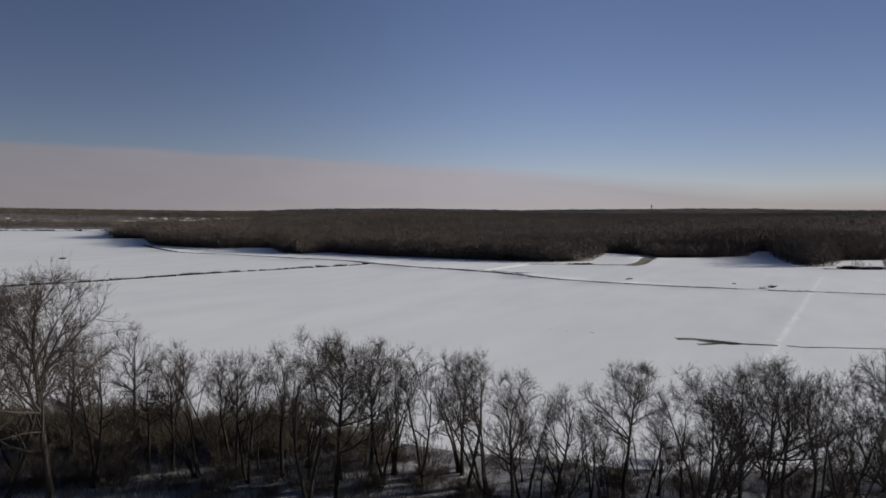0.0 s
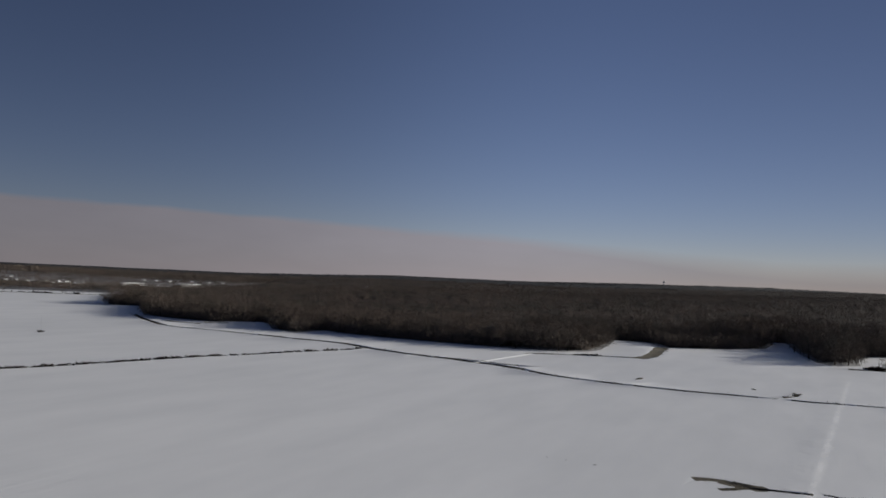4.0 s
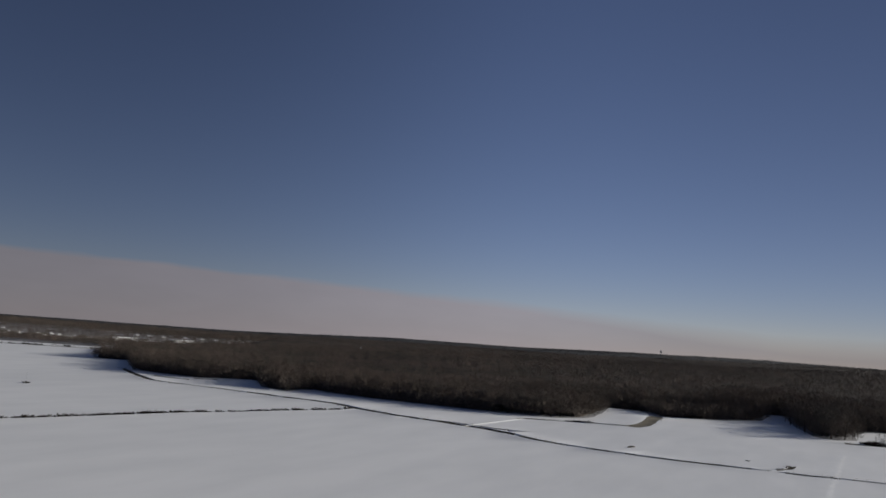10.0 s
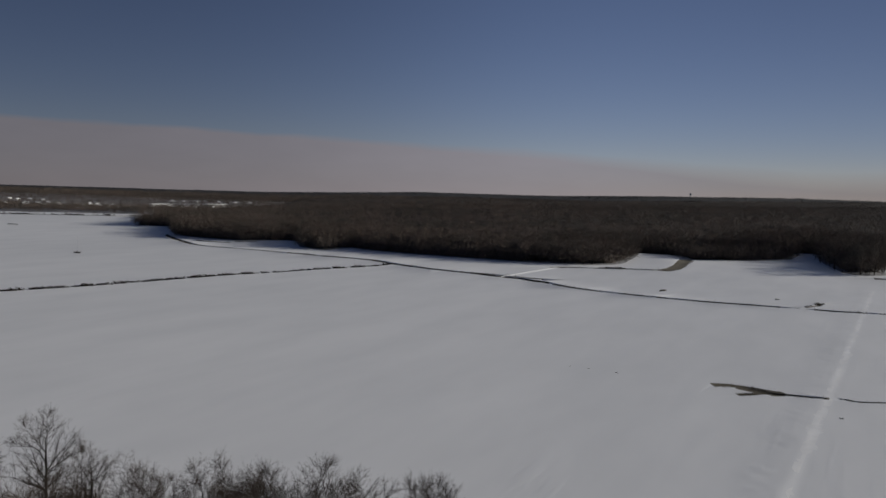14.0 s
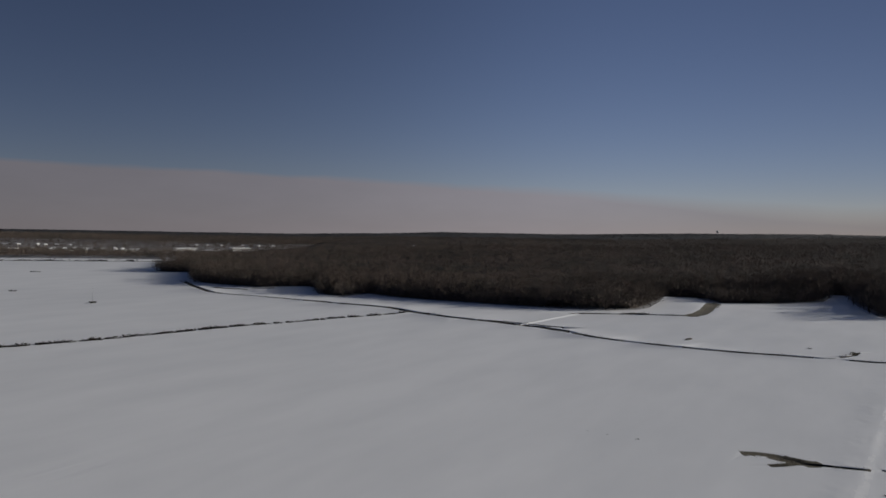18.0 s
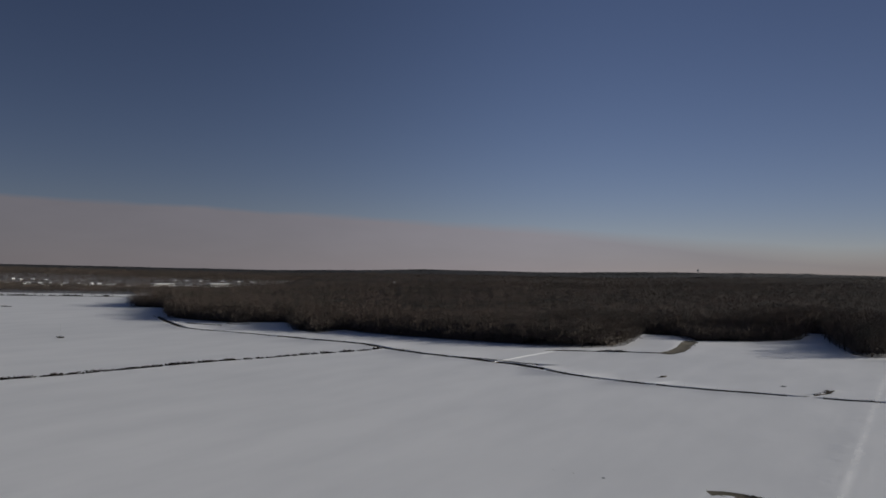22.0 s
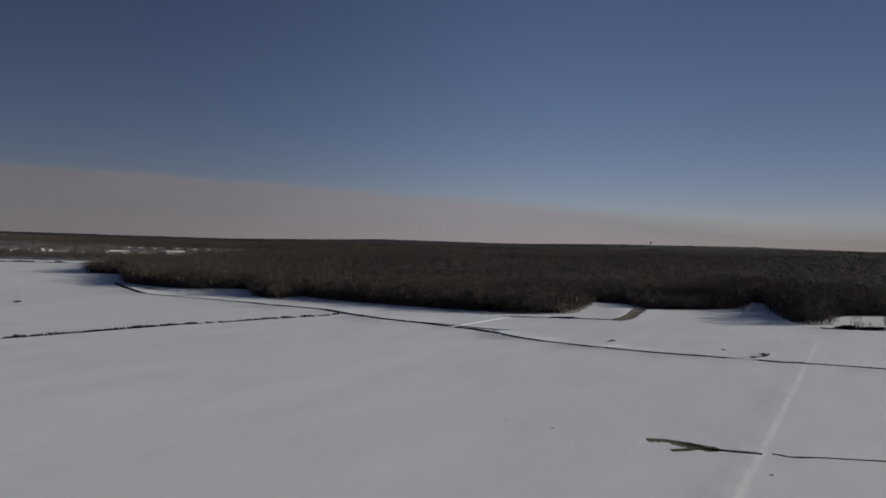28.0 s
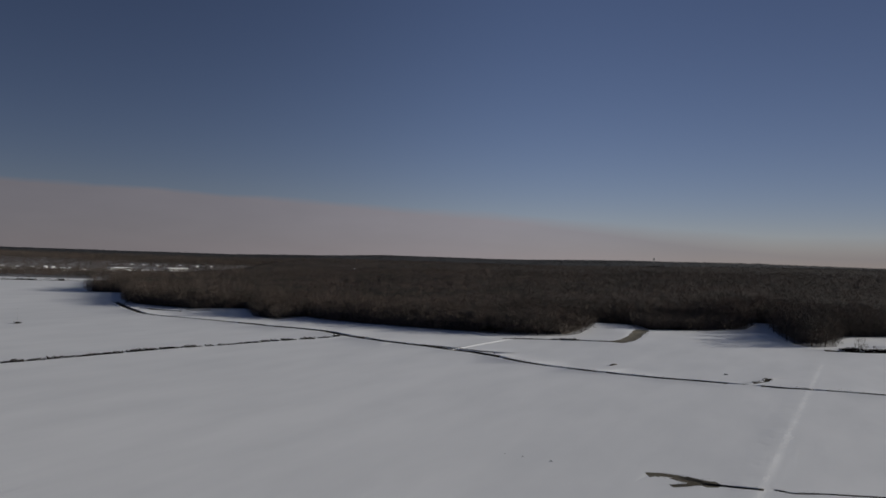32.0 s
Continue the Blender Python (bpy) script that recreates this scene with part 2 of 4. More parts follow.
TANK = material("painted_tank_steel", (0.20, 0.22, 0.24), (0.32, 0.34, 0.36), 0.2, 4, 0.5)

# ---------------------------------------------------------------- the lie of the land


def ease(v):
    v = np.clip(v, 0, 1)
    return v * v * (3 - 2 * v)


# low swells at the woods' edge: middle, half widths, height
KNOLLS = [(124, 556, 17, 40, 1.5), (256, 622, 26, 46, 2.8), (-139, 600, 14, 10, 2.2), (-300, 748, 26, 16, 0.9)]


def land(x, y):
    """Height of the land without ditches: a flat field, wooded hills behind."""
    x, y = np.asarray(x, float), np.asarray(y, float)
    east = ease((x + 330 + 0.10 * (y - 700)) / 420)
    west = 2 * ease((y - 1010) / 150) + 10 * ease((y - 1250) / 400) - 6 * ease((y - 2200) / 1500)
    hill = 16 * ease((y - 560 - 0.25 * np.abs(x - 20)) / 450) + 13 * ease((y - 1500) / 1500)
    hill = hill + 16 * ease((x - 200) / 900) * ease((y - 650) / 700)
    roll = 2.2 * np.sin(x / 170 + 1.3) * np.sin(y / 210) * ease((y - 750) / 300)
    rise = 11 * np.exp(-((x / np.maximum(y, 1) + 0.16) / 0.075) ** 2) * ease((y - 1700) / 900)
    z = west * (1 - east) + hill * east + roll + rise
    for mx, my, wx, wy, high in KNOLLS:
        z = z + high * np.exp(-((x - mx) / wx) ** 2 - ((y - my) / wy) ** 4)
    return z


def seg_dist(px, py, line):
    """Distance from points to a polyline."""
    best = np.full(np.shape(px), 1e9)
    for (ax, ay), (bx, by) in zip(line[:-1], line[1:]):
        dx, dy = bx - ax, by - ay
        t = np.clip(((px - ax) * dx + (py - ay) * dy) / (dx * dx + dy * dy), 0, 1)
        best = np.minimum(best, np.hypot(px - ax - t * dx, py - ay - t * dy))
    return best


# ditches: line, width, depth, material index on the ground sheet
DITCHES = [
    ([(-253, 650), (-222, 596), (-190, 548)], 3.8, 1.2, 1),
    ([(-206, 590), (-190, 582), (-176, 578)], 6.0, 1.0, 1),
    ([(-177, 592), (-168, 590), (-159, 594)], 5.0, 0.6, 1),
    ([(-190, 548), (-173, 535), (-146, 523), (-116, 506)], 3.0, 1.0, 1),
    ([(-116, 506), (-79, 485), (-66, 479), (-52, 469), (-43, 455)], 5.0, 1.4, 1),
    ([(-43, 455), (-35, 447), (-17, 430), (7, 413), (17, 404), (27, 397), (38, 384)], 4.6, 1.4, 1),
    ([(38, 384), (48, 368), (58, 358), (68, 351), (80, 343)], 3.2, 1.25, 1),
    ([(80, 343), (98, 334), (113, 329.5), (124, 325)], 3.5, 1.25, 2),
    ([(135, 321), (142, 318.5), (152.5, 316.5)], 3.2, 1.4, 1),
    ([(157, 316), (165, 313.5), (178, 309), (230, 300), (300, 292)], 2.2, 1.0, 1),
    ([(-5, 420), (10, 416), (30, 402), (38, 399)], 3.6, 0.8, 1),
    ([(136, 329), (142, 334), (146.5, 341.5)], 1.9, 0.6, 1),
    ([(124, 325.4), (130, 324.5), (136, 328)], 1.0, 0.3, 1),
    ([(52, 465.5), (66, 466.5), (78, 468)], 5.0, 1.2, 1),
    ([(82, 470), (103, 467.5), (114, 466)], 5.2, 1.2, 1),
    ([(112, 466), (121, 480), (135, 515), (146, 545)], 8.5, 0.35, 2),
    ([(226, 457), (243, 455), (262, 458), (330, 462), (420, 466)], 6.5, 1.0, 1),
    ([(58.6, 192.3), (61.5, 192.4), (64.5, 191.3), (66.5, 189.2), (68.3, 187.3)], 3.2, 0.12, 2),
    ([(65.6, 189.6), (68.3, 187.3), (70.0, 186.3)], 4.6, 0.12, 2),
    ([(68.6, 187.0), (65.0, 185.2), (61.6, 184.2)], 2.0, 0.12, 2),
    ([(69.5, 186.5), (73, 185.1), (76, 184.2), (79.2, 183.4)], 1.5, 0.5, 1),
    ([(83, 183.6), (85.2, 181.8), (92, 182.2), (105, 181), (125, 180.2), (160, 179)], 0.9, 0.35, 1),
]
# a snowed-in ditch across the field, open only in short dashes
ROW = [(-230, 250), (-168, 297), (-155, 310), (-141, 327), (-128, 345.5), (-113, 367.5), (-103, 379), (-92, 389), (-82, 402), (-70.5, 415.5), (-57, 429.5), (-46, 442), (-43, 455)]


def on_row(s):
    """The point s metres along the row."""
    for (ax, ay), (bx, by) in zip(ROW[:-1], ROW[1:]):
        ln = math.hypot(bx - ax, by - ay)
        if s <= ln:
            return ax + (bx - ax) * s / ln, ay + (by - ay) * s / ln
        s -= ln
    return ROW[-1]


ROW_LENGTH = sum(math.dist(a, b) for a, b in zip(ROW[:-1], ROW[1:]))
DASHES = []
dash_rnd = random.Random(3)
s = 0.0
while s < ROW_LENGTH - 3:
    ln = dash_rnd.choice((1.5, 2, 3, 5, 8)) if s < 78 else dash_rnd.choice((0.9, 1.4, 2.2, 3.2, 4.2, 6))
    e = min(s + ln, ROW_LENGTH)
    DASHES.append((s, e))
    DITCHES.append(([on_row(s), on_row((s + e) / 2), on_row(e)], dash_rnd.uniform(2.0, 4.2) * (1.3 if s < 78 else 1) * 0.8, 0.45, 1))
    s = e + dash_rnd.choice((1.3, 1.8, 2.4, 3.2, 4.5) if s < ROW_LENGTH - 62 else (2.5, 4, 6))
DITCHES.append(([(-1100, 800), (-760, 868), (-508, 924), (-408, 947)], 6.0, 0.8, 1))

# lanes and causeways of heaped or drifted snow: line, half width, height
RIDGES = [
    ([(17.5, 402), (33, 431), (50, 461)], 0.6, 0.4),
]
# a lane of drifted snow from the near trees to the woods: gentle on its west side, steep to the east
LANE = [(38, 106), (199, 405)]
LANE_WAY = Vector((161, 299)).normalized()


def lane_side(x, y):
    """Metres east of the lane's middle, and along it."""
    dx, dy = x - LANE[0][0], y - LANE[0][1]
    return dx * LANE_WAY.y - dy * LANE_WAY.x, dx * LANE_WAY.x + dy * LANE_WAY.y


def relief(x, y):
    z = land(x, y)
    for line, width, depth, _ in DITCHES:
        d = seg_dist(x, y, line) / (width / 2)
        z = z - depth * ease((1 - d) / 0.62)
        z = z + min(0.2, 0.04 * width) * min(1, depth / 1.1) * ease(1 - np.abs(d - 1.45) / 0.5)
    for line, half, high in RIDGES:
        z = np.where((high > 0) & (seg_dist(x, y, line) < half * 2), np.maximum(z, land(x, y) - 0.1), z)
        z = z + high * ease(1 - seg_dist(x, y, line) / (2 * half))
    s, q = lane_side(x, y)
    far_end = ease(q / 10) * ease((340 - q) / 25)
    z = z + 0.15 * far_end * ease((s + 9) / 7.5) * (1 - ease((s + 0.9) / 1.8)) * (0.75 + 0.25 * np.sin(q * 0.09) * np.sin(q * 0.31))
    z = z + 0.065 * far_end * np.sin(q * 1.3 + 2 * np.sin(q * 0.31)) * np.sin(s * 0.9 + q * 0.45) * ease(1 - np.abs(s + 4.4) / 4.0)
    return z


# edge of the woods, from the far west to the far east
WOOD_EDGE = [(-4800, 1700), (-2600, 1350), (-900, 960), (-515, 995), (-405, 1012), (-352, 870), (-338, 780), (-318, 762), (-291, 754),
             (-262, 690), (-240, 639), (-212, 620), (-172, 598), (-156, 607), (-140, 620), (-130, 594), (-118, 557), (-97, 534), (-84, 566), (-70, 547), (-45, 530), (5, 506),
             (43, 490), (70, 486), (88, 494), (98, 509), (112, 547), (123, 586), (146, 590), (149, 552), (168, 556), (196, 561), (228, 579), (249, 614), (257, 610), (241, 558),
             (229, 512), (222, 488), (226, 472), (244, 481), (262, 520), (286, 548), (340, 566), (470, 560), (800, 500), (1600, 450), (4900, 400)]
WOODS_AREA = np.array(WOOD_EDGE + [(4900, 4900), (-4800, 4900)], float)
# open ground inside the woods: a strip of field, and the town's fields
CLEARINGS = [np.array(c, float) for c in (
    [(-610, 1148), (-520, 1166), (-430, 1188), (-432, 1212), (-520, 1192), (-612, 1174)],
    [(-560, 1320), (-440, 1365), (-440, 1420), (-560, 1380)],
)]


def inside(px, py, poly):
    hit = np.zeros(np.shape(px), bool)
    for (ax, ay), (bx, by) in zip(poly, np.roll(poly, -1, 0)):
        cross = (ay > py) != (by > py)
        with np.errstate(divide="ignore", invalid="ignore"):
            hit ^= cross & (px < (bx - ax) * (py - ay) / (by - ay + 1e-12) + ax)
    return hit


def wooded(px, py):
    w = inside(px, py, WOODS_AREA)
    for c in CLEARINGS:
        w &= ~inside(px, py, c)
    return w


def mesh_of(name, verts, faces, mats, smooth=False, index=None):
    me = bpy.data.meshes.new(name)
    me.from_pydata([tuple(v) for v in verts], [], [tuple(f) for f in faces])
    for m in mats if isinstance(mats, (list, tuple)) else [mats]:
        me.materials.append(m)
    if index is not None:
        me.polygons.foreach_set("material_index", np.asarray(index, np.int32))
    if smooth:
        me.polygons.foreach_set("use_smooth", np.ones(len(me.polygons), bool))
    me.update()
    return me


def tri_mesh(name, verts, tris, mat):
    """A mesh from numpy arrays of corners and triangles."""
    me = bpy.data.meshes.new(name)
    me.vertices.add(len(verts))
    me.vertices.foreach_set("co", np.ascontiguousarray(verts, np.float32).ravel())
    me.loops.add(tris.size)
    me.loops.foreach_set("vertex_index", np.ascontiguousarray(tris, np.int32).ravel())
    me.polygons.add(len(tris))
    me.polygons.foreach_set("loop_start", np.arange(0, tris.size, 3, dtype=np.int32))
    me.materials.append(mat)
    me.update(calc_edges=True)
    return me


def part(name, me, parent, label="", kind=""):
    ob = new(name, me)
    if kind:
        ob["kind"] = kind
    ob.parent = parent
    if label:
        ob["label"] = label
    return ob


# the belt of ground under the near trees
BELT = np.array([(-130, 62), (-60, 58), (-10, 64), (40, 62), (110, 58), (110, 94), (60, 92), (22, 93), (2, 99), (-10, 104), (-30, 112), (-70, 114), (-130, 112)], float)

# ---------------------------------------------------------------- ground: one sheet
from mathutils.geometry import delaunay_2d_cdt

rng = np.random.default_rng(4)


def offset_lines(line, d, step, wobble):
    """The line moved sideways by d, resampled, with an uneven edge."""
    pts = [Vector(p) for p in line]
    out = []
    for i, (a, b) in enumerate(zip(pts[:-1], pts[1:])):
        n = max(1, int((b - a).length / step))
        for k in range(n + (i == len(pts) - 2)):
            p = a.lerp(b, k / n)
            side = Vector((-(b - a).y, (b - a).x)).normalized()
            w = d * (1 + wobble * (noise.noise((p.x * 0.13, p.y * 0.13, d)) * 1.2))
            out.append((p.x + side.x * w, p.y + side.y * w))
    return out


flat, edges = [], []


def add_line(pts):
    start = len(flat)
    flat.extend(pts)
    edges.extend((start + i, start + i + 1) for i in range(len(pts) - 1))


for line, width, depth, _ in DITCHES:
    near = line[0][1] < 215
    for k in (-0.95, -0.72, -0.5, -0.2, 0.2, 0.5, 0.72, 0.95):
        add_line(offset_lines(line, k * width, 1.2 if near else 5.0, 0.35))
for k in (-9, -7.4, -6.2, -5.2, -4.2, -3.2, -2.3, -1.5, -0.9, -0.3, 0.3, 0.9, 1.6):
    add_line(offset_lines(LANE, -k, 1.7, 0.06))
for line, half, high in RIDGES:
    for k in (-8, -4, -2, -1, -0.4, 0.4, 1, 2, 4, 8):
        add_line(offset_lines(line, k * half, 4.0, 0.3))
add_line([p for p in WOOD_EDGE])
add_line([tuple(p) for p in BELT] + [tuple(BELT[0])])
for c in CLEARINGS:
    add_line([tuple(p) for p in c] + [tuple(c[0])])
for step, x0, x1, y0, y1 in ((400, -6000, 6000, -3000, 6000), (110, -2200, 2200, 300, 4200), (36, -700, 900, 420, 1500), (22, -150, 180, -60, 420)):
    gx, gy = np.meshgrid(np.arange(x0, x1 + 1, step), np.arange(y0, y1 + 1, step))
    gx, gy = gx.ravel().astype(float), gy.ravel().astype(float)
    if step < 400:
        gx = gx + rng.uniform(-0.2, 0.2, len(gx)) * step
        gy = gy + rng.uniform(-0.2, 0.2, len(gy)) * step
    flat.extend(zip(gx.tolist(), gy.tolist()))

cdt = delaunay_2d_cdt([Vector(p) for p in flat], edges, [], 0, 0.02)
gv = np.array([(p.x, p.y) for p in cdt[0]])
gz = relief(gv[:, 0], gv[:, 1])
gf = np.array([f for f in cdt[2] if len(f) == 3], np.int32)
mid = gv[gf].mean(1)
gmat = np.where(wooded(mid[:, 0], mid[:, 1]), 3, 0)
gmat = np.where(inside(mid[:, 0], mid[:, 1], BELT), 4, gmat)
for line, width, depth, mi in DITCHES:
    if mi:
        gmat = np.where(seg_dist(mid[:, 0], mid[:, 1], line) < width * 0.5, mi, gmat)
for line, half, high in RIDGES:
    gmat = np.where(seg_dist(mid[:, 0], mid[:, 1], line) < half * 1.4, 0, gmat)
lane_s, lane_q = lane_side(mid[:, 0], mid[:, 1])
lane_w = 0.45 + 0.5 * np.sin(lane_q * 0.11 + 1.7 * np.sin(lane_q * 0.037)) + 0.35 * np.sin(lane_q * 0.53)
gmat = np.where((np.abs(lane_s + 0.25 * np.sin(lane_q * 0.21)) < lane_w) & (lane_q > 0) & (lane_q < 330) & (gmat == 0), 5, gmat)
ground = new("ground", mesh_of("ground", np.column_stack([gv, gz]), gf, [SNOW, DITCH, KHAKI, DARK_FLOOR, BRAMBLE, PACKED], True, gmat))
tagged(ground, "snow-covered flat farm field cut by ditches, with wooded low hills behind", "ground", kind="structure")

# ---------------------------------------------------------------- trees


def tube(verts, faces, path, radii, sides):
    base = len(verts)
    up = Vector((0.31, 0.17, 0.93))
    for i, (p, r) in enumerate(zip(path, radii)):
        d = (path[min(i + 1, len(path) - 1)] - path[max(i - 1, 0)]).normalized()
        u = d.cross(up)
        u = u.normalized() if u.length > 0.05 else Vector((1, 0, 0))
        w = d.cross(u)
        for k in range(sides):
            a = 2 * math.pi * k / sides
            verts.append(p + u * (r * math.cos(a)) + w * (r * math.sin(a)))
    for i in range(len(path) - 1):
        for k in range(sides):
            a, b = base + i * sides + k, base + i * sides + (k + 1) % sides
            faces.append((a, b, b + sides, a + sides))


def sliver(verts, faces, a, b, r, rnd):
    """A fine twig: one thin blade from a to b."""
    side = (b - a).cross(Vector((rnd.gauss(0, 1), rnd.gauss(0, 1), rnd.gauss(0, 1)))).normalized() * r
    n = len(verts)
    verts.extend((a - side, a + side, b))
    faces.append((n, n + 1, n + 2))


def bent(rnd, start, way, length, n, lift, wander):
    """A wandering line of n steps that bends up by lift."""
    path, d = [start.copy()], way.normalized()
    for _ in range(n):
        d = (d + Vector((rnd.gauss(0, wander), rnd.gauss(0, wander), rnd.gauss(0, wander) + lift))).normalized()
        path.append(path[-1] + d * (length / n))
    return path


def along(path, t):
    s = t * (len(path) - 1)
    i = min(int(s), len(path) - 2)
    return path[i].lerp(path[i + 1], s - i), (path[i + 1] - path[i]).normalized()


def spread(rnd, d, angle):
    """A way that leaves d by an angle, at a random turn."""
    side = d.cross(Vector((rnd.gauss(0, 1), rnd.gauss(0, 1), rnd.gauss(0, 1))))
    side = side.normalized() if side.length > 1e-3 else Vector((1, 0, 0))
    return (d * math.cos(angle) + side * math.sin(angle)).normalized()


def bare_tree(seed, height, stems, fork, width, limbs, label, density=1.0):
    """A leafless tree: trunk, main limbs with their branches, and twigs under each limb."""
    rnd = random.Random(seed)
    tree = tagged(new("bare_tree"), label, "tree", "trees along the near field edge")
    tv, tf = [], []
    tops = []
    low, high = fork * height * 0.72, height * 0.96
    heart, reach_z, reach = Vector((0, 0, (low + high) / 2)), (high - low) / 2, 0.235 * height * width

    def room(p, d):
        """How far the crown's rounded outline lies from p along d."""
        q, e = p - heart, Vector((d.x / reach, d.y / reach, d.z / reach_z))
        q = Vector((q.x / reach, q.y / reach, q.z / reach_z))
        b, a, c = q.dot(e), e.dot(e), q.dot(q) - 1
        s = b * b - a * c
        return max(0.0, (-b + math.sqrt(s)) / a) if s > 0 else 0.0
    r0 = height * 0.0125 * (1.25 if stems == 1 else 0.95)
    for s in range(stems):
        lean = Vector((rnd.gauss(0, 0.10), rnd.gauss(0, 0.10), 1)) if stems == 1 else Vector((rnd.gauss(0, 0.26), rnd.gauss(0, 0.26), 1))
        foot = Vector((rnd.gauss(0, 0.25), rnd.gauss(0, 0.25), -0.3)) if stems > 1 else Vector((0, 0, -0.3))
        path = bent(rnd, foot, lean, height * (0.78 if stems == 1 else 0.70), 9, 0.03, 0.075)
        rad = [r0 * (1.35 if i == 0 else 1) * (1 - 0.80 * i / 9) for i in range(10)]
        tube(tv, tf, path, rad, 7)
        tops.append((path, rad))
    part("trunk", mesh_of("trunk", tv, tf, BARK, True), tree)
    for k in range(limbs):
        path, rad = tops[k % len(tops)]
        t = 0.97 if k < len(tops) else fork + (0.95 - fork) * rnd.random() ** 0.8
        p, d = along(path, t)
        lv, lf, wv, wf = [], [], [], []
        end = k < len(tops)
        way = spread(rnd, d, radians(rnd.uniform(8, 22) if end else 63 - 36 * (t - fork) / (1 - fork) + rnd.uniform(-9, 9)))
        ll = max(height * 0.10, min(height * 0.5, room(p, (way + Vector((0, 0, 0.12))).normalized()) * rnd.uniform(0.80, 1.02)))
        rr = max(0.03, r0 * (1 - 0.8 * t) * 0.75)
        limb_path = bent(rnd, p, way, ll, 6, 0.035, 0.13)
        tube(lv, lf, limb_path, [rr * (1 - 0.9 * i / 6) for i in range(7)], 5)
        nb = max(3, int((10 * density + 1) * min(1.0, ll / (0.2 * height))))
        for _ in range(nb):
            bt = 0.15 + 0.83 * rnd.random()
            bp, bd = along(limb_path, bt)
            bway = spread(rnd, bd, radians(rnd.uniform(28, 64))) + Vector((0, 0, 0.10))
            bl = max(0.5, min(height * rnd.uniform(0.12, 0.24), room(bp, bway) * rnd.uniform(0.75, 1.0)))
            bpath = bent(rnd, bp, bway, bl, 4, 0.03, 0.13)
            br = max(0.018, rr * 0.42 * (1 - 0.6 * bt))
            tube(lv, lf, bpath, [br * (1 - 0.7 * i / 4) for i in range(5)], 4)
            for _ in range(int(9 * density)):
                tt = 0.12 + 0.88 * rnd.random()
                q, qd = along(bpath, tt)
                tl = rnd.uniform(0.5, 1.25) * height / 16
                tpath = bent(rnd, q, spread(rnd, qd, radians(rnd.uniform(18, 58))) + Vector((0, 0, 0.10)), tl, 2, 0.06, 0.14)
                sliver(wv, wf, tpath[0], tpath[1], 0.012, rnd)
                sliver(wv, wf, tpath[1], tpath[2], 0.010, rnd)
                for _ in range(7):
                    s, sd = along(tpath, 0.05 + 0.93 * rnd.random())
                    e = s + (spread(rnd, sd, radians(rnd.uniform(15, 55))) + Vector((0, 0, 0.06))) * rnd.uniform(0.22, 0.55)
                    sliver(wv, wf, s, e, 0.0065, rnd)
        limb = part("limb", mesh_of("limb", lv, lf, BARK, True), tree)
        part("twig_mass", mesh_of("twig_mass", wv, wf, TWIG), limb, kind="stuff")
    return tree


def put(x, y, size, turn):
    z = float(relief(np.array([x]), np.array([y]))[0])
    return pose(x, y, z, 0, 0, turn) @ Matrix.Diagonal((size, size, size, 1))


KINDS = [
    (11, 16, 1, 0.33, 1.6, 17, "tall leafless hardwood with a broad rounded crown over snow", 1.15),
    (12, 16, 3, 0.35, 1.0, 15, "leafless multi-stemmed tree with upswept dense branches", 1.0),
    (13, 16, 1, 0.45, 0.95, 12, "slender leafless tree with a narrow twiggy crown", 1.0),
    (14, 16, 2, 0.40, 1.15, 14, "twin-trunked leafless tree with forked limbs", 1.05),
    (15, 16, 1, 0.50, 1.4, 14, "leafless tree with a bare trunk and wide flat crown", 1.3),
    (16, 16, 4, 0.28, 0.85, 14, "clump of leafless stems leaning apart, reddish twigs", 0.9),
    (17, 16, 1, 0.30, 0.85, 10, "thin young leafless tree with fine upright twigs", 0.8),
]
